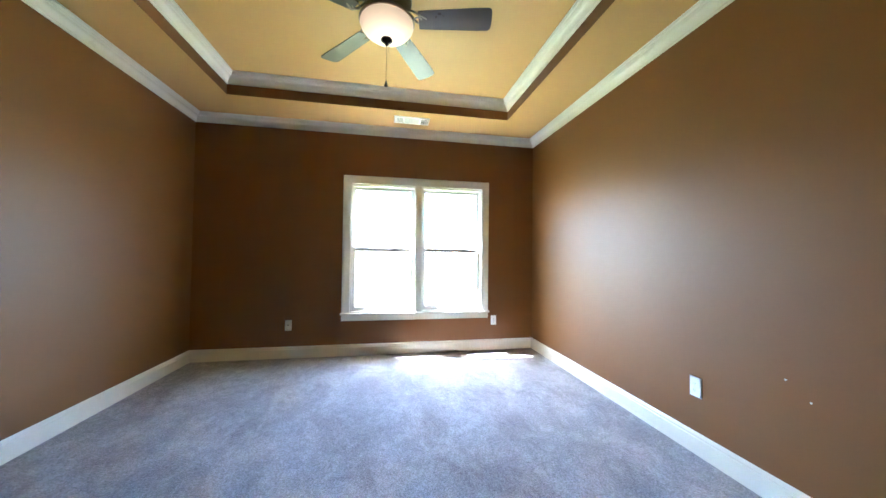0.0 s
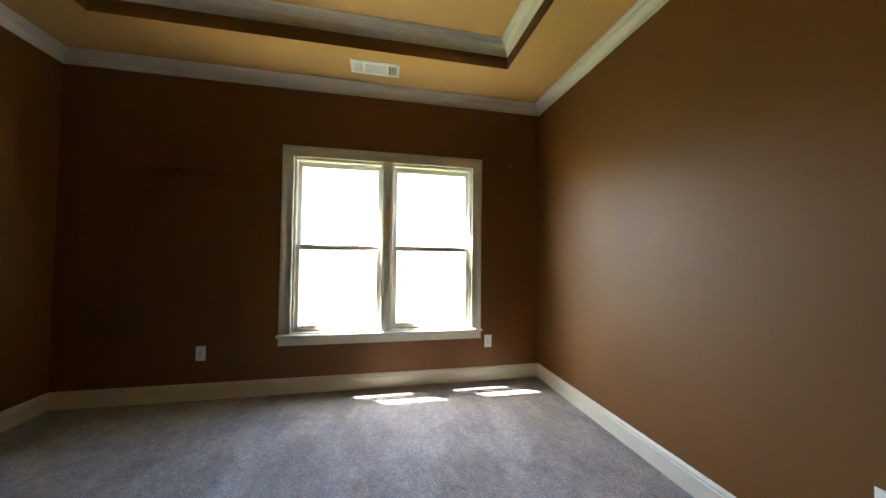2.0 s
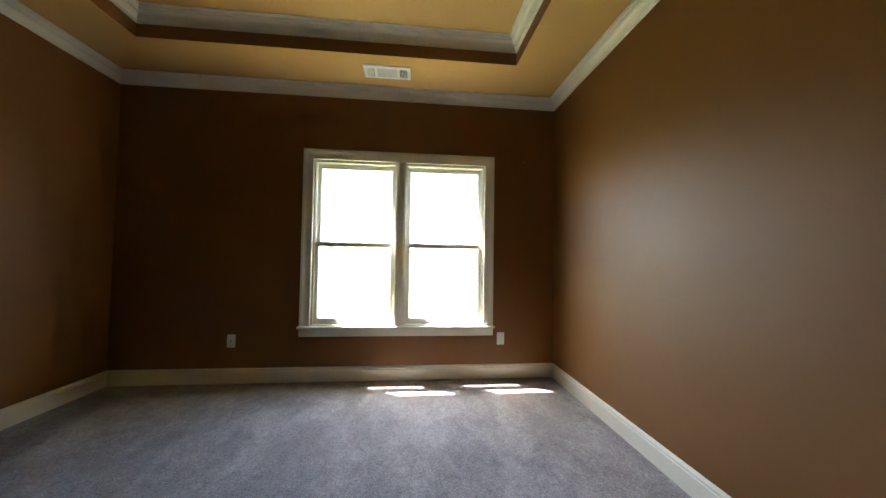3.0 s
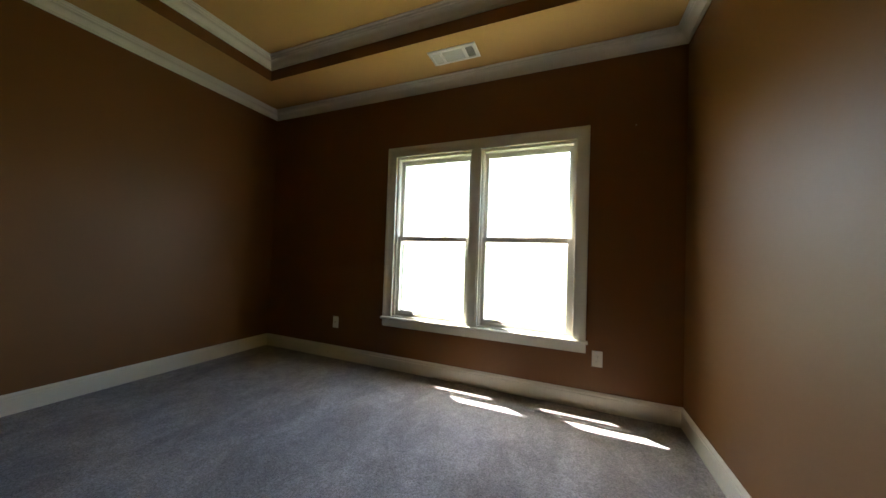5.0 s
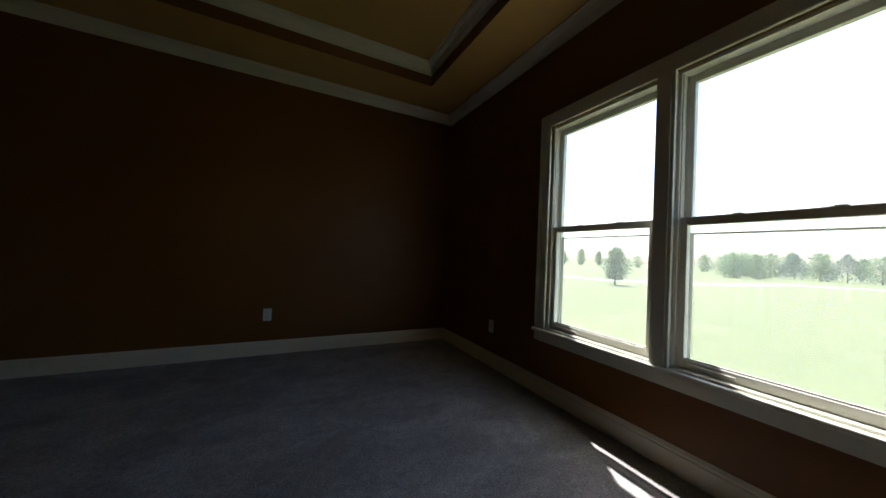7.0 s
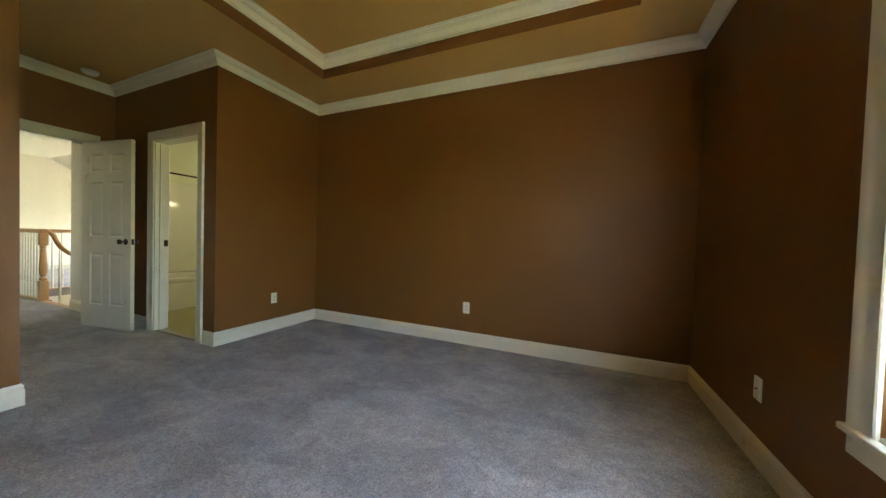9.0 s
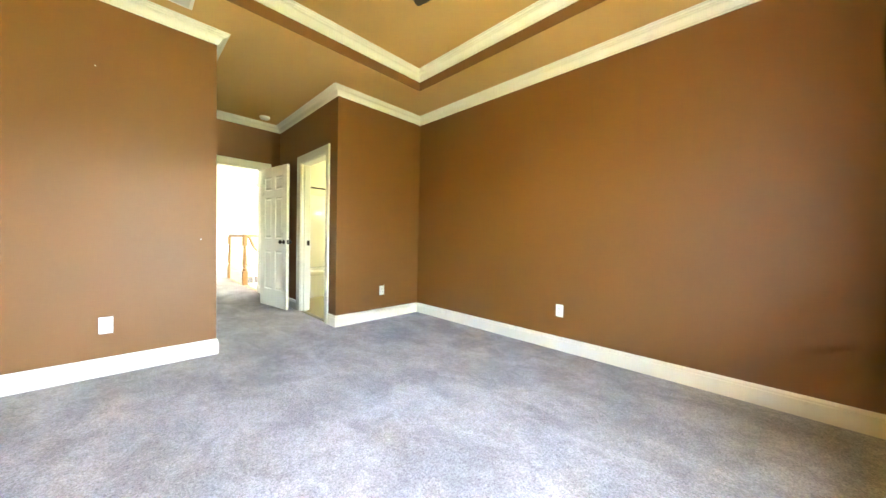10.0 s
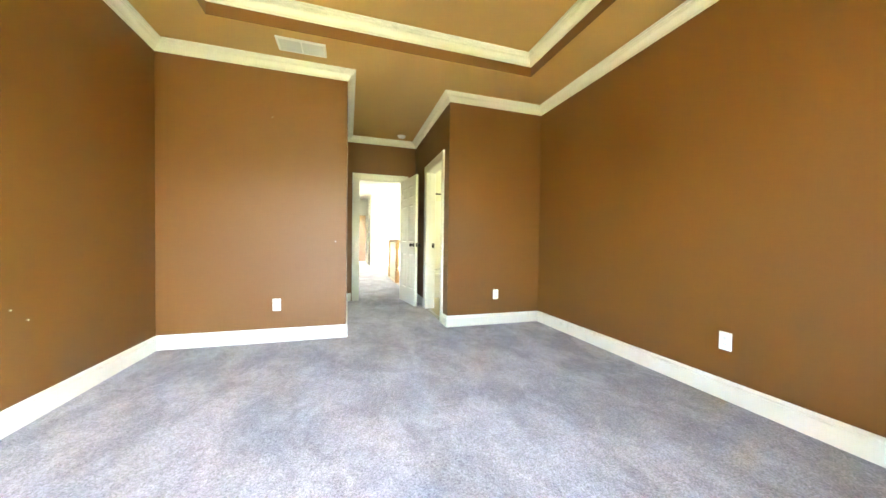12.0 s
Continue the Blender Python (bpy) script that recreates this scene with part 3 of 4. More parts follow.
# ---- plates, vents, detector ----
def wall_plate(name, label, category, at, rz, kind):
    """A plate on a wall; its face looks along -y before it is turned."""
    t = thing(name, label, category, at, rz, group="wall plates")
    bm = bmesh.new()
    tmp = bmesh.new()
    box(tmp, -0.036, 0.036, -0.006, 0.0, -0.059, 0.059)
    bmesh.ops.bevel(tmp, geom=[ed for ed in tmp.edges if ed.verts[0].co.y < -0.005 and ed.verts[1].co.y < -0.005], offset=0.004, segments=3, affect="EDGES")
    join(bm, tmp)
    part("plate", bm, WHITE, t, smooth=True)
    if kind == "outlet":
        for z in (-0.021, 0.021):
            bm = bmesh.new()
            soft_box(bm, -0.0165, 0.0165, -0.0078, -0.005, z - 0.0135, z + 0.0135, 0.0025)
            rc = part("receptacle", bm, WHITE, t)
            # dark strips laid on the face for the shade inside the holes
            bm = bmesh.new()
            box(bm, -0.0075, -0.0050, -0.0082, -0.0079, z - 0.002, z + 0.007)
            box(bm, 0.0050, 0.0075, -0.0082, -0.0079, z - 0.001, z + 0.006)
            box(bm, -0.002, 0.002, -0.0082, -0.0079, z - 0.009, z - 0.005)
            part("slot_shade_strips", bm, SLOT_SHADE, rc)
    elif kind == "cable":
        bm = bmesh.new()
        lathe(bm, [(0.0065, 0.0), (0.0065, 0.004), (0.0045, 0.004), (0.0045, 0.010), (0.0, 0.010)], 12, Matrix.Translation((0, -0.0055, 0)) @ Matrix.Rotation(radians(90), 4, "X"))
        part("cable_jack", bm, CHROME, t)
    elif kind == "switch":
        bm = bmesh.new()
        soft_box(bm, -0.005, 0.005, -0.014, -0.005, -0.004, 0.012, 0.002)
        part("toggle", bm, WHITE, t)
    for z in ((0.0,) if kind == "outlet" else (-0.042, 0.042)):
        bm = bmesh.new()
        lathe(bm, [(0.003, 0.0), (0.003, 0.0012), (0.0, 0.0016)], 10, Matrix.Translation((0, -0.0058, z)) @ Matrix.Rotation(radians(90), 4, "X"))
        part("screw", bm, GRILLE, t)
    return t


wall_plate("cable_plate", "white cable wall plate beside the window", "wall plate", (-2.992, -e, 0.373), 0, "cable")
wall_plate("power_outlet", "white power outlet under the window's edge", "power outlet", (-0.529, -e, 0.375), 0, "outlet")
wall_plate("power_outlet", "white power outlet on the plain brown wall", "power outlet", (-W + e, -1.905, 0.381), 90, "outlet")
wall_plate("power_outlet", "white power outlet near the bathroom corner", "power outlet", (-3.39, -D + e, 0.367), 180, "outlet")
wall_plate("power_outlet", "white power outlet on the brown wall beside the passage", "power outlet", (-0.971, SE + e, 0.365), 180, "outlet")
wall_plate("power_outlet", "white power outlet on the sunlit brown wall", "power outlet", (-e, -2.21, 0.405), -90, "outlet")
wall_plate("light_switch", "white light switch on the landing wall", "light switch", (-2.763 + e, -6.75, 1.17), 90, "switch")


def ceiling_register(x0, x1, y0, y1):
    t = thing("ceiling_vent", "white metal supply register with louvred ends in the ceiling", "ceiling vent", ((x0 + x1) / 2, (y0 + y1) / 2, H))
    w, d = (x1 - x0) / 2, (y1 - y0) / 2
    bm = bmesh.new()
    # no open duct: a dark plate is coloured as the shade above the louvres
    box(bm, -w + 0.02, w - 0.02, -d + 0.02, d - 0.02, -0.0035, -0.0008)
    part("shade_plate", bm, DUCT_SHADE, t)
    bm = bmesh.new()
    P = [(-w, -d), (w, -d), (w, d), (-w, d)]
    sweep(bm, P, [(0.0, -0.001), (0.0, -0.006), (0.004, -0.009), (0.026, -0.012), (0.028, -0.010), (0.028, -0.001)], True)
    for x in (-w * 0.48, w * 0.48):
        soft_box(bm, x - 0.012, x + 0.012, -d + 0.028, d - 0.028, -0.0125, -0.002, 0.001)
    part("frame", bm, WHITE, t)
    for s in (-1, 1):
        for i in range(5):
            x = s * (w * 0.48 + 0.022 + i * 0.0130)
            bm = bmesh.new()
            half = 0.0034 if s > 0 else 0.0058
            box(bm, -half, half, -d + 0.030, d - 0.030, -0.0009, 0.0009)
            bmesh.ops.transform(bm, matrix=Matrix.Translation((x, 0, -0.009)) @ Matrix.Rotation(radians(40 if s > 0 else -14), 4, "Y"), verts=bm.verts[:])
            part("slat", bm, GRILLE, t)
    n = 12
    for i in range(n):
        y = -d + 0.034 + (2 * d - 0.068) * i / (n - 1)
        bm = bmesh.new()
        box(bm, -w * 0.48 + 0.012, w * 0.48 - 0.012, -0.0036, 0.0036, -0.0008, 0.0008)
        bmesh.ops.transform(bm, matrix=Matrix.Translation((0, y, -0.009)) @ Matrix.Rotation(radians(-24), 4, "X"), verts=bm.verts[:])
        part("slat", bm, GRILLE, t)
    bm = bmesh.new()
    soft_box(bm, w - 0.026, w - 0.018, -0.022, 0.022, -0.022, -0.010, 0.002)
    part("damper_lever", bm, GRILLE, t)


ceiling_register(-1.835, -1.437, -0.400, -0.222)


def return_grille(x0, x1, y0, y1):
    t = thing("return_grille", "white return air grille with two panels in the ceiling", "ceiling vent", ((x0 + x1) / 2, (y0 + y1) / 2, H))
    w, d = (x1 - x0) / 2, (y1 - y0) / 2
    bm = bmesh.new()
    # dark plate painted as the shade between the return slats
    box(bm, -w + 0.015, w - 0.015, -d + 0.015, d - 0.015, -0.003, -0.0008)
    part("shade_plate", bm, DUCT_SHADE, t)
    bm = bmesh.new()
    sweep(bm, [(-w, -d), (w, -d), (w, d), (-w, d)], [(0.0, -0.001), (0.0, -0.006), (0.004, -0.010), (0.020, -0.012), (0.022, -0.010), (0.022, -0.001)], True)
    soft_box(bm, -0.006, 0.006, -d + 0.022, d - 0.022, -0.012, -0.002, 0.001)
    part("frame", bm, WHITE, t)
    n = 13
    for i in range(n):
        y = -d + 0.030 + (2 * d - 0.060) * i / (n - 1)
        for a, b in ((-w + 0.022, -0.006), (0.006, w - 0.022)):
            bm = bmesh.new()
            box(bm, a, b, -0.0068, 0.0068, -0.0007, 0.0007)
            bmesh.ops.transform(bm, matrix=Matrix.Translation((0, y, -0.0085)) @ Matrix.Rotation(radians(32), 4, "X"), verts=bm.verts[:])
            part("slat", bm, GRILLE, t)


return_grille(-1.432, -1.025, -3.695, -3.490)

t = thing("smoke_detector", "white round smoke detector on the passage ceiling", "smoke detector", (-2.46, -5.62, H))
bm = bmesh.new()
lathe(bm, [(0.0, -0.0005), (0.068, -0.0005), (0.068, -0.010), (0.062, -0.012), (0.062, -0.018), (0.055, -0.030), (0.040, -0.036), (0.0, -0.037)], 32)
part("body", bm, WHITE, t, smooth=True)
bm = bmesh.new()
lathe(bm, [(0.0, -0.0375), (0.010, -0.037), (0.010, -0.040), (0.0, -0.041)], 16)
part("test_button", bm, GRILLE, t)


# ---- ceiling fan ----
FX, FY = -1.912, -1.955
fan = thing("ceiling_fan", "dark five-blade ceiling fan with a lit frosted bowl light", "ceiling fan", (FX, FY, TH))
bm = bmesh.new()
lathe(bm, [(0.0, 0.0), (0.115, 0.0), (0.118, -0.012), (0.108, -0.030), (0.120, -0.045), (0.142, -0.062), (0.148, -0.085), (0.144, -0.115), (0.128, -0.140), (0.100, -0.152), (0.0, -0.154)], 40)
part("motor_housing", bm, PEWTER, fan, "brushed pewter motor housing", True)
bm = bmesh.new()
lathe(bm, [(0.0, -0.1545), (0.070, -0.1545), (0.076, -0.170), (0.088, -0.186), (0.140, -0.202), (0.160, -0.210), (0.166, -0.218), (0.162, -0.224), (0.0, -0.224)], 40)
part("light_fitter", bm, PEWTER, fan, smooth=True)
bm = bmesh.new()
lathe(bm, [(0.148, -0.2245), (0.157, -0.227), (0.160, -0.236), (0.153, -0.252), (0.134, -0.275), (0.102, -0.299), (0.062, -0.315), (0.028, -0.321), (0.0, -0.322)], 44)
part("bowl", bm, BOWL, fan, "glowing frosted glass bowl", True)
bm = bmesh.new()
lathe(bm, [(0.0, -0.3222), (0.034, -0.3205), (0.036, -0.327), (0.026, -0.336), (0.012, -0.341), (0.010, -0.352), (0.006, -0.360), (0.0, -0.362)], 20)
part("finial", bm, BRONZE, fan, "dark bronze finial", True)
bm = bmesh.new()
tube(bm, [(0.0, 0.0, -0.361), (0.001, 0.0, -0.44), (-0.001, 0.0, -0.52), (0.0, 0.0, -0.572)], 0.0016, 6)
chain = part("pull_chain", bm, CHAIN, fan)
bm = bmesh.new()
lathe(bm, [(0.0, -0.568), (0.003, -0.572), (0.005, -0.582), (0.011, -0.598), (0.010, -0.607), (0.0, -0.610)], 14)
part("pull_knob", bm, BRONZE, chain, smooth=True)
bm = bmesh.new()
tube(bm, [(0.014, 0.0, -0.334), (0.014, 0.001, -0.37), (0.014, 0.0, -0.405)], 0.0014, 6)
part("pull_chain", bm, CHAIN, fan)
for i in range(5):
    az = 72 * i - 12.0
    m = Matrix.Rotation(radians(az), 4, "Z")
    # blade: rounded plank, pitched
    bm = bmesh.new()
    outline = [(0.192, -0.056), (0.54, -0.070), (0.610, -0.070), (0.622, -0.063), (0.628, -0.048), (0.630, 0.0), (0.628, 0.048), (0.622, 0.063), (0.610, 0.070), (0.54, 0.070), (0.192, 0.056)]
    lo = [bm.verts.new((x, y, -0.003)) for x, y in outline]
    hi = [bm.verts.new((x, y, 0.003)) for x, y in outline]
    bm.faces.new(lo[::-1])
    bm.faces.new(hi)
    for k in range(len(outline)):
        bm.faces.new((lo[k], lo[(k + 1) % len(lo)], hi[(k + 1) % len(lo)], hi[k]))
    bmesh.ops.transform(bm, matrix=m @ Matrix.Translation((0, 0, -0.205)) @ Matrix.Rotation(radians(-13), 4, "X"), verts=bm.verts[:])
    blade = part("blade", bm, BLADE, fan, "dark walnut fan blade")
    # scrolled blade iron
    bm = bmesh.new()
    for s in (-1, 1):
        pts = []
        for k in range(13):
            a = k / 12
            pts.append(m @ Vector((0.135 + 0.105 * a, s * 0.032 * math.sin(math.pi * a) ** 0.8 + s * 0.006, -0.152 - 0.052 * math.sin(math.pi * a * 0.6))))
        tube(bm, pts, 0.006, 8)
    ringp = [m @ Vector((0.190 + 0.022 * math.cos(k * math.pi / 6), 0.022 * math.sin(k * math.pi / 6), -0.203)) for k in range(13)]
    tube(bm, ringp, 0.005, 8)
    part("blade_iron", bm, PEWTER, blade, "scrolled pewter blade iron", True)
for c in fan.children:
    c.location.z = -0.115
bm = bmesh.new()
lathe(bm, [(0.0, 0.0), (0.072, 0.0), (0.074, -0.010), (0.066, -0.035), (0.040, -0.060), (0.022, -0.066), (0.020, -0.116), (0.0, -0.116)], 32)
part("canopy", bm, PEWTER, fan, "pewter ceiling canopy and short stem", True)


# ---- nail heads left in the walls ----
def nail(at, m):
    t = tagged(new("nail"), "small pale nail stuck in the brown wall", "nail", "nails")
    t.matrix_basis = Matrix.Translation(at) @ m
    bm = bmesh.new()
    lathe(bm, [(0.0, 0.0), (0.0015, 0.0), (0.0015, 0.007), (0.0042, 0.007), (0.0042, 0.0085), (0.0, 0.009)], 10)
    part("shaft", bm, GRILLE, t)


for x, z in ((-0.93, 2.184), (-1.512, 0.994)):
    nail((x, SE, z), Matrix.Rotation(radians(-90), 4, "X"))
nail((-0.308, 0.0, 2.106), Matrix.Rotation(radians(90), 4, "X"))
for y, z in ((-2.745, 0.553), (-2.655, 0.623)):
    nail((0.0, y, z), Matrix.Rotation(radians(-90), 4, "Y"))

# ---- landing and foyer ----
FW, FS, FN, FZ, LZ = -6.5, -9.60, -7.1, -2.85, 2.92
HX, HE = -2.52, -15.2                   # corner and end of the corridor past the landing
wall("wall_landing_stub", PX0 - 0.12, PX0, FN, PY - 0.12, -0.2, TOP, paint={"+x": CREAM, "-y": CREAM, "-x": BATHP}, label="cream painted landing wall by the stairs")
wall("wall_landing_east", -1.3, -1.18, HE, PY - 0.12, -0.2, TOP, paint={"-x": CREAM}, label="cream painted landing wall")
wall("wall_landing_north", PX1 + 0.12, -1.18, PY - 0.12, PY, -0.2, TOP, paint={"-y": CREAM}, label="cream painted landing wall")
wall("wall_landing_end", FW, HX, HY - 0.12, HY, -0.2, TOP, paint={"+y": CREAM, "+x": CREAM}, label="cream painted end wall of the landing")
wall("wall_corridor", HX - 0.12, HX, HE, HY - 0.12, -0.2, TOP, paint={"+x": CREAM}, label="cream painted corridor wall")
wall("wall_corridor_end", HX - 0.12, -1.18, HE - 0.12, HE, -0.2, TOP, [(-2.40, -1.58, -0.06, 2.2)], {"+y": CREAM, "-y": TAN}, "cream painted corridor end wall with an open doorway")
wall("wall_foyer_north", FW, PX0 - 0.12, FN, FN + 0.12, FZ, TOP, paint={"-y": CREAM}, label="cream painted tall foyer wall")
# two bare openings, out of view, added to brighten the landing
wall("wall_foyer_west", FW - 0.12, FW, HY - 0.12, FN + 0.12, FZ, TOP, [(-12.6, -11.1, 0.45, 2.1), (-9.5, -8.3, 0.45, 2.1)], {"+x": CREAM, "-x": BRICKX}, "cream painted foyer wall with unseen openings added for daylight")
wall("wall_under_landing", PX0 - 0.10, PX0 - 0.002, FS, FN, FZ, -0.152, paint={"-x": CREAM}, label="cream painted wall under the landing")
wall("wall_under_loft", FW, PX0 - 0.10, FS - 0.12, FS, FZ, -0.152, paint={"+y": CREAM}, label="cream painted wall under the loft")
bm = bmesh.new()
box(bm, FW, PX0 - 0.1, FS, FN, FZ - 0.1, FZ)
setting("floor_foyer", bm, OAK, "golden oak floor of the foyer below", "floor")
bm = bmesh.new()
box(bm, PX0, -1.3, HE, PY - 0.12, LZ, 3.04)
box(bm, FW, PX0, HY, FN, LZ, 3.04)
# the roof slope comes down across the far corner
v = [bm.verts.new(p) for p in ((-4.30, HY + 0.002, LZ), (-6.49, HY + 0.002, 1.6), (-6.49, -10.3, 1.6), (-4.30, -10.3, LZ), (-6.49, HY + 0.002, LZ), (-6.49, -10.3, LZ))]
for q in ((0, 1, 2, 3), (0, 4, 1), (3, 2, 5), (1, 4, 5, 2)):
    bm.faces.new([v[i] for i in q])
setting("ceiling_landing", bm, CREAM, "pale ceiling over the landing with a sloped corner", "ceiling")
# room beyond the corridor's doorway
bm = bmesh.new()
box(bm, -3.0, -1.1, -16.9, -16.8, -0.15, 2.8)
box(bm, -3.0, -2.9, -16.8, HE - 0.12, -0.15, 2.8)
# east side leaves an added, unseen gap that lets daylight onto the tan walls
box(bm, -1.2, -1.1, -16.8, HE - 0.12, -0.15, 1.2)
box(bm, -1.2, -1.1, -16.8, HE - 0.12, 2.0, 2.8)
box(bm, -1.2, -1.1, -16.8, -16.15, 1.2, 2.0)
box(bm, -1.2, -1.1, -15.85, HE - 0.12, 1.2, 2.0)
setting("wall_far_room", bm, TAN, "tan painted walls of the room past the landing", "wall")
bm = bmesh.new()
box(bm, HX, -1.3, HE, HY, -0.15, 0.0)
box(bm, -2.9, -1.2, -16.8, HE, -0.15, -0.001)
setting("floor_far_room", bm, CARPET, "grey carpet in the corridor and far room", "carpet")
bm = bmesh.new()
box(bm, -2.9, -1.2, -16.8, HE - 0.12, 2.7, 2.8)
setting("ceiling_far_room", bm, CREAM, "pale ceiling of the far room", "ceiling")
for pts in ([(FW + e, HY + e), (HX + e, HY + e), (HX + e, HE + e)], [(PX0 + e, PY - 0.12 - e), (PX0 + e, FN + e)]):
    moulding("baseboard", pts, BASE, 0.0, "cream baseboard on the landing", "baseboard")

# staircase going down to the west between the landing wall and the newel
st = thing("staircase", "golden oak staircase going down from the landing", "staircase", (-2.79, -7.6, 0.0))
for i in range(14):
    bm = bmesh.new()
    x1 = -0.02 - 0.26 * i
    soft_box(bm, x1 - 0.285, x1, -0.47, 0.485, -0.18 * (i + 1) - 0.03, -0.18 * (i + 1), 0.006)
    part("tread", bm, OAK, st, "oak tread")
    bm = bmesh.new()
    box(bm, x1 - 0.012, x1, -0.47, 0.485, -0.18 * (i + 1), -0.18 * i - 0.031)
    part("riser", bm, TRIM, st, "cream painted riser")
bm = bmesh.new()
soft_box(bm, -0.04, 0.03, -0.49, 0.485, -0.03, 0.004, 0.006)
part("nosing", bm, OAK, st, "oak landing nosing")

# balustrade
rail = thing("stair_railing", "golden oak railing with turned newels and white balusters", "railing", (-2.79, -8.12, 0.0))
NEWEL = [(0.026, 0.30), (0.040, 0.315), (0.042, 0.335), (0.030, 0.350), (0.024, 0.37), (0.034, 0.385), (0.040, 0.41), (0.044, 0.45), (0.042, 0.52), (0.036, 0.62), (0.030, 0.72), (0.026, 0.79), (0.034, 0.80), (0.034, 0.815), (0.026, 0.825)]


def newel(y):
    bm = bmesh.new()
    soft_box(bm, -0.045, 0.045, y - 0.045, y + 0.045, 0.001, 0.30, 0.006)
    lathe(bm, NEWEL, 20, Matrix.Translation((0, y, 0)))
    soft_box(bm, -0.042, 0.042, y - 0.042, y + 0.042, 0.824, 1.005, 0.008)
    part("newel", bm, OAK, rail, "turned oak newel post", True)


newel(0.0)
newel(-1.35)
bm = bmesh.new()
soft_box(bm, -0.055, 0.050, -1.302, -0.048, 0.0005, 0.013, 0.003)
soft_box(bm, -3.60, -0.046, -1.40, -1.302, 0.0005, 0.013, 0.003)
part("shoe_rail", bm, OAK, rail, "oak strip under the balusters")
HAND = [(-0.030, 0.0), (0.030, 0.0), (0.031, 0.020), (0.022, 0.034), (0.026, 0.045), (0.018, 0.056), (0.0, 0.060), (-0.018, 0.056), (-0.026, 0.045), (-0.022, 0.034), (-0.031, 0.020)]
bm = bmesh.new()
sweep(bm, [(0.0, 0.05), (0.0, -1.35), (-3.60, -1.35)], [(o, 1.006 + h) for o, h in HAND])
part("handrail", bm, OAK, rail, "oak handrail", True)
bm = bmesh.new()
pts = [(0.0, 0.0, 1.03), (-0.06, 0.0, 1.02), (-0.10, 0.0, 0.97), (-0.13, 0.0, 0.88), (-0.18, 0.0, 0.78), (-0.26, 0.0, 0.70), (-0.36, 0.0, 0.64), (-0.48, 0.0, 0.57), (-1.6, 0.0, -0.20), (-3.2, 0.0, -1.30)]
tube(bm, pts, 0.030, 12)
part("descending_rail", bm, OAK, rail, "oak handrail curving down the stairs", True)
BAL = [(0.016, 0.0), (0.016, 0.22), (0.011, 0.235), (0.016, 0.25), (0.018, 0.28), (0.012, 0.50), (0.009, 1.006)]
for i in range(42):
    bm = bmesh.new()
    at = (0, -0.11 - 0.113 * i, 0) if i < 11 else (-0.11 - 0.113 * (i - 11), -1.35, 0)
    lathe(bm, [(r, max(0.013, z)) for r, z in BAL], 8, Matrix.Translation(at))
    part("baluster", bm, TRIM, rail, smooth=True)
for i in range(12):
    x = -0.16 - 0.26 * i
    for dx in (0.0, 0.125):
        xx = x - dx
        top = 0.57 + (xx + 0.48) * (0.77 / 1.12) if xx < -0.48 else 0.78 - 0.68 * (abs(xx) - 0.16)
        zb = -0.18 * (i + 1)
        bm = bmesh.new()
        lathe(bm, [(0.016, zb), (0.016, zb + 0.2), (0.011, zb + 0.22), (0.017, zb + 0.26), (0.009, top)], 8, Matrix.Translation((xx, -0.0, 0)))
        part("baluster", bm, TRIM, rail, smooth=True)

# ---- bathroom ----
BX0, BX1, BS = -4.60, PX0 - 0.12, -6.75
wall("wall_bath_west", BX0 - 0.12, BX0, BS, -D - 0.12, -0.2, TOP, paint={"+x": BATHP, "-x": BRICKX}, label="pale yellow painted bathroom wall")
wall("wall_bath_north", BX0 - 0.12, -W - 0.12, -D - 0.12, -D, -0.2, TOP, paint={"-y": BATHP, "+y": BRICKX}, label="pale yellow painted bathroom wall")
wall("wall_bath_south", BX0 - 0.12, BX1, BS - 0.12, BS, -0.2, TOP, paint={"+y": BATHP}, label="pale yellow painted bathroom wall")
bm = bmesh.new()
box(bm, BX0, BX1, BS, -D - 0.12, 2.735, 2.9)
setting("ceiling_bath", bm, CREAM, "pale bathroom ceiling", "ceiling")
bm = bmesh.new()
box(bm, BX0, BX1, BS, -D - 0.12, -0.15, -0.004)
box(bm, BX1, PX0 - 0.03, BY0 + 0.02, BY1 - 0.02, -0.15, -0.004)
setting("floor_bath", bm, VINYLF, "olive tan vinyl bathroom floor", "floor")
bm = bmesh.new()
soft_box(bm, PX0 - 0.055, PX0 - 0.02, BY0 + 0.019, BY1 - 0.019, -0.004, 0.004, 0.002)
setting("threshold", bm, CHROME, "thin metal strip between carpet and vinyl", "threshold")

TF = -5.96
tub = thing("bathtub", "white fiberglass bathtub with a tall wall surround", "bathtub", (0, 0, 0))
bm = bmesh.new()
x0, x1 = BX0 + 0.002, BX1 - 0.002
soft_box(bm, x0, x1, TF - 0.03, TF, -0.003, 0.38, 0.012)
soft_box(bm, x0, x1, TF - 0.12, TF + 0.012, 0.37, 0.45, 0.025, 4)
box(bm, x0, x1, BS + 0.002, BS + 0.10, 0.37, 0.445)
box(bm, x0, x0 + 0.12, BS + 0.10, TF - 0.12, 0.37, 0.445)
box(bm, x1 - 0.08, x1, BS + 0.10, TF - 0.12, 0.37, 0.445)
box(bm, x0 + 0.02, x1 - 0.02, BS + 0.06, TF - 0.04, 0.05, 0.12)
part("tub", bm, TUBW, tub, smooth=True)
bm = bmesh.new()
soft_box(bm, x0, x1, BS + 0.002, BS + 0.03, 0.447, 1.86, 0.01)
soft_box(bm, x0, x0 + 0.03, BS + 0.031, TF + 0.01, 0.452, 1.86, 0.01)
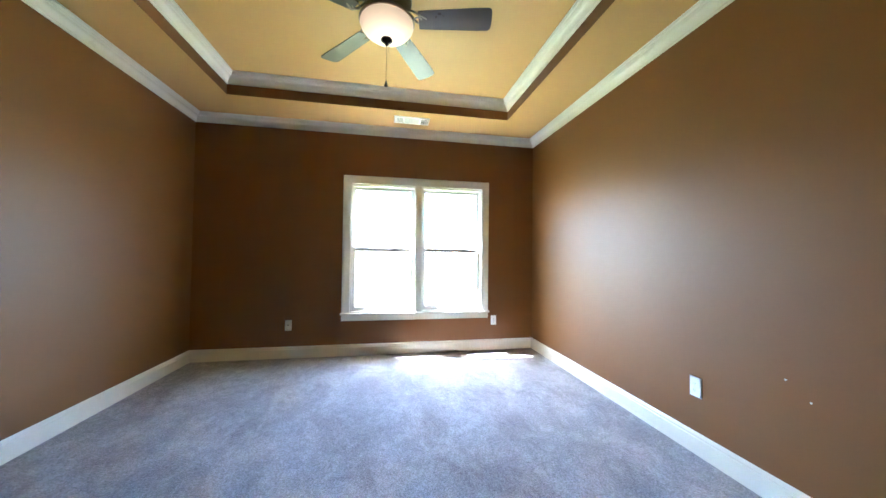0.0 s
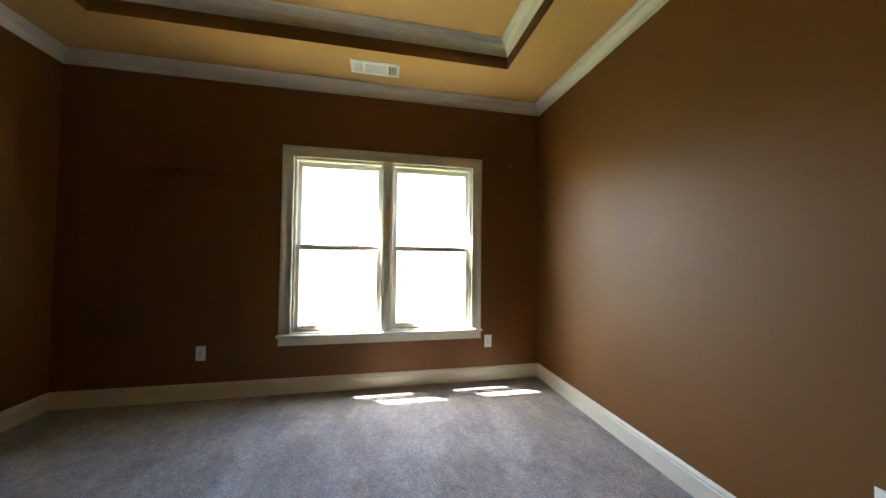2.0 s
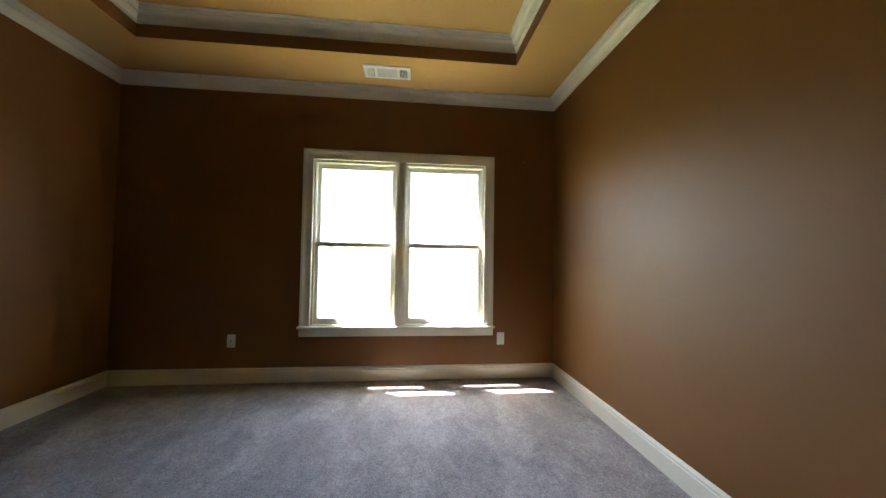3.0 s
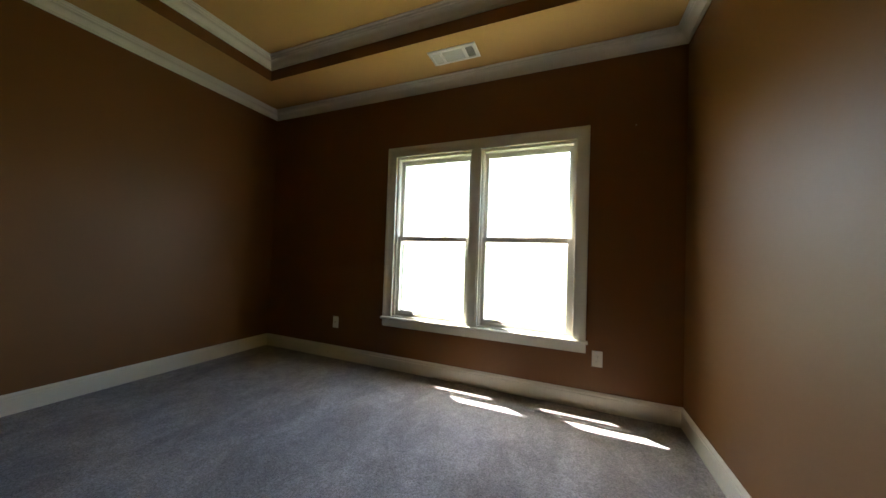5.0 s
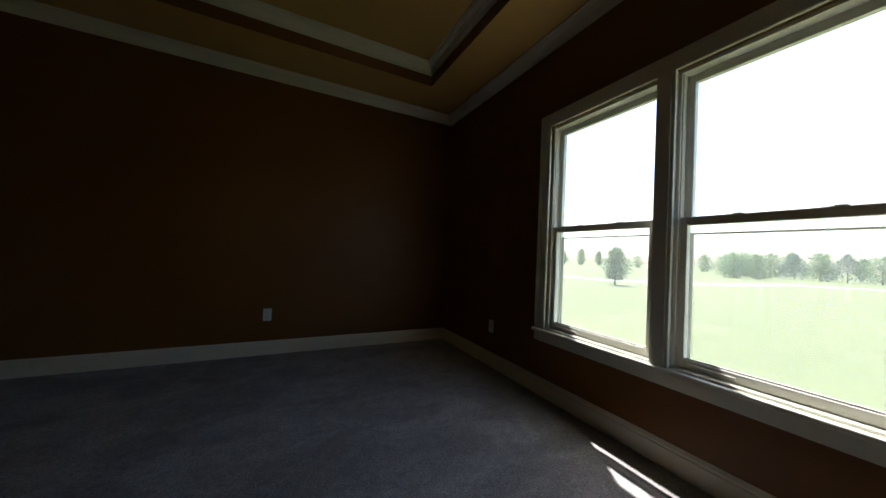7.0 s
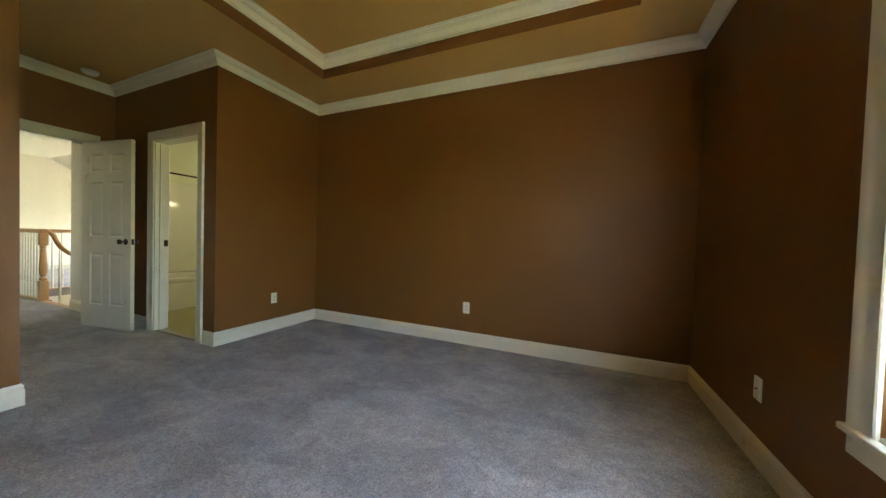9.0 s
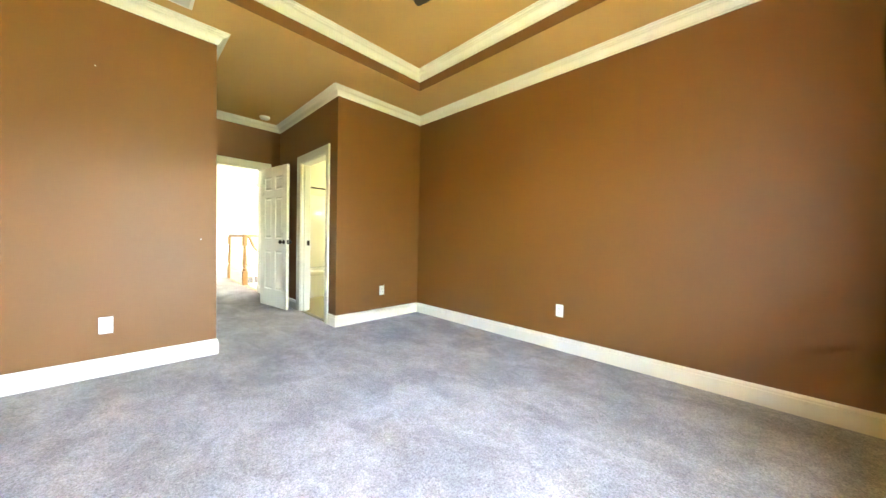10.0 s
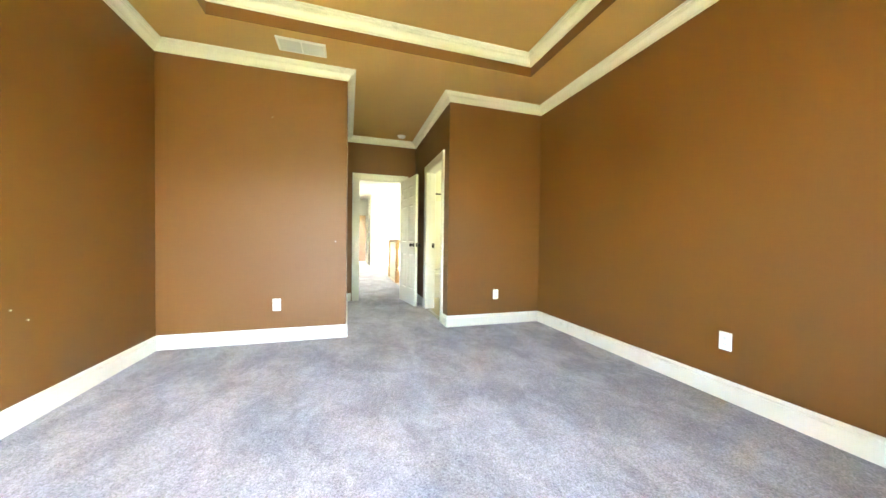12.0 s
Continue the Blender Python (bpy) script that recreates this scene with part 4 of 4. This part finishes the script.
soft_box(bm, x1 - 0.03, x1, BS + 0.031, TF + 0.01, 0.452, 1.86, 0.01)
soft_box(bm, x0 + 0.031, x0 + 0.28, BS + 0.031, BS + 0.12, 0.447, 1.15, 0.03, 4)
part("surround", bm, TUBW, tub, "glossy white fiberglass surround", True)
rod = thing("shower_rod", "straight dark metal shower curtain rod over the tub", "shower rod", (0, TF + 0.0, 1.88))
bm = bmesh.new()
tube(bm, [(x0, 0, 0), ((x0 + x1) / 2, 0, 0), (x1, 0, 0)], 0.0125, 12)
part("rod", bm, BRONZE, rod, "dark bronze rod", True)
for x, s in ((x0 - 0.0005, 1), (x1 + 0.0005, -1)):
    bm = bmesh.new()
    lathe(bm, [(0.0, 0.0), (0.030, 0.0), (0.030, 0.006), (0.018, 0.012), (0.018, 0.03), (0.0, 0.03)], 20, Matrix.Translation((x, 0, 0)) @ Matrix.Rotation(radians(90 * s), 4, "Y"))
    part("flange", bm, CHROME, rod, smooth=True)
# the vanity light whose two globes mirror in the surround
vl = thing("vanity_light", "vanity light with two lit glass globes", "wall lamp", (BX0, -5.16, 1.93), 90)
bm = bmesh.new()
soft_box(bm, -0.20, 0.20, -0.03, -0.001, -0.05, 0.05, 0.008)
part("bar", bm, CHROME, vl)
for x in (-0.11, 0.11):
    bm = bmesh.new()
    lathe(bm, [(0.0, 0.07), (0.03, 0.065), (0.055, 0.03), (0.06, 0.0), (0.05, -0.035), (0.025, -0.058), (0.0, -0.06)], 20, Matrix.Translation((x, -0.11, 0)))
    part("globe", bm, BULB, vl, "lit frosted globe", True)
    bm = bmesh.new()
    tube(bm, [(x, -0.02, -0.0), (x, -0.055, 0.0)], 0.014, 10)
    part("arm", bm, CHROME, vl)
    point_lamp("vanity_lamp", (BX0 + 0.24, -5.16 + x, 1.93), 0.125, (1.0, 0.97, 0.68), 0.03)

# ---- outdoors ----
GZ = -3.2
bm = bmesh.new()
box(bm, -2500, 2500, -2500, 2500, GZ - 0.5, GZ)
setting("ground", bm, GRASS, "wide mown green lawn running to the horizon", "lawn")
bm = bmesh.new()
sweep(bm, [(-160, 14), (-110, 42), (-70, 56), (-46, 64), (-36, 84), (-34, 120), (-20, 132), (20, 140), (90, 150), (200, 160)], [(-2.6, GZ - 0.1), (-2.6, GZ + 0.03), (0, GZ + 0.06), (2.6, GZ + 0.03), (2.6, GZ - 0.1)])
setting("road", bm, ROADM, "pale road across the lawn", "road")


def leaf_cloud(rng, centres, count, size, bm):
    for _ in range(count):
        c, r = centres[rng.randrange(len(centres))]
        d = Vector((rng.gauss(0, 1), rng.gauss(0, 1), rng.gauss(0, 1))).normalized() * r * rng.random() ** 0.4
        p = Vector(c) + d
        u = Vector((rng.gauss(0, 1), rng.gauss(0, 1), rng.gauss(0, 1))).normalized()
        w = u.orthogonal().normalized()
        s = size * rng.uniform(0.6, 1.3)
        bm.faces.new([bm.verts.new(p + u * s), bm.verts.new(p + w * s * 0.6), bm.verts.new(p - u * s), bm.verts.new(p - w * s * 0.6)])


def tree(name, at, h, spread, seed, label, conifer=False, leaves=900, bare=0.16, group=""):
    rng = random.Random(seed)
    t = thing(name, label, "tree", (at[0], at[1], GZ), rng.uniform(0, 360), group=group)
    bm = bmesh.new()
    tr = 0.022 * h
    top = 0.92 * h if conifer else 0.72 * h
    pts = [(rng.uniform(-1, 1) * 0.006 * h * k, rng.uniform(-1, 1) * 0.006 * h * k, top * k / 6 - (0.03 if k == 0 else 0)) for k in range(7)]
    tube(bm, pts, [tr * (1 - 0.14 * k) for k in range(7)], 8)
    centres = []
    n = 26 if conifer else 16
    for k in range(n):
        f = (k + 0.5) / n
        z = h * (bare + (0.94 - bare) * f)
        a = k * 2.4 + rng.uniform(-0.3, 0.3)
        if conifer:
            r = spread * (1 - f) ** 0.8
        else:
            r = spread * (math.sin(math.pi * min(1, 0.12 + 0.88 * f)) ** 0.7) * rng.uniform(0.55, 0.85)
        tip = (r * math.cos(a) * 0.75, r * math.sin(a) * 0.75, z)
        base = (0, 0, min(top * 0.98, z * (0.98 if conifer else 0.72)))
        tube(bm, [base, tuple((p + q) / 2 + 0.02 * h * (i == 2) for i, (p, q) in enumerate(zip(base, tip))), tip], [tr * 0.35, tr * 0.22, tr * 0.08], 5)
        centres.append((tip, max(0.09 * h, r * (0.50 if conifer else 0.62))))
        if not conifer:
            centres.append(((tip[0] * 0.45, tip[1] * 0.45, z + 0.02 * h), 0.5 * spread))
    part("trunk", bm, BARK, t)
    bm = bmesh.new()
    leaf_cloud(rng, centres, leaves, 0.026 * h if leaves > 2000 else 0.04 * h, bm)
    part("crown", bm, LEAFD if conifer else LEAF, t)
    return t


tree("lawn_tree", (-37.0, 52.2), 6.9, 2.7, 3, "young round-crowned tree alone on the lawn", leaves=5200, bare=0.17)
far = [(-56, 151, 11.5, 4.8, 0), (-61, 156, 10.5, 4.4, 0), (-50, 152, 11.0, 4.2, 0), (-66, 190, 12, 5.2, 0), (-58, 192, 13, 5.0, 0), (-51, 193, 13, 4.6, 1), (-43, 190, 13.5, 5.5, 0),
       (-36, 188, 13, 4.8, 1), (-28, 186, 12, 5.5, 0), (-19, 184, 12.5, 5.5, 0), (-9, 188, 13, 5.5, 0), (-73, 205, 12, 5.0, 0), (3, 190, 12.5, 5.5, 0), (14, 194, 13, 5.6, 0)]
for i, (x, y, h, s, con) in enumerate(far):
    tree("tree", (x, y), h * 0.86, s * 1.3, 20 + i, "dark conifer in the far tree row" if con else "leafy green tree in the far tree row", bool(con), 2600, 0.09, group="far tree row")
for i in range(26):
    rng = random.Random(200 + i)
    a = radians(97 + 2.7 * i)
    r = rng.uniform(270, 360)
    tree("tree", (r * math.cos(a), r * math.sin(a)), rng.uniform(10, 15), rng.uniform(4.5, 6.5), 300 + i, "hazy green tree at the lawn's far edge", False, 900, 0.08, group="distant trees")
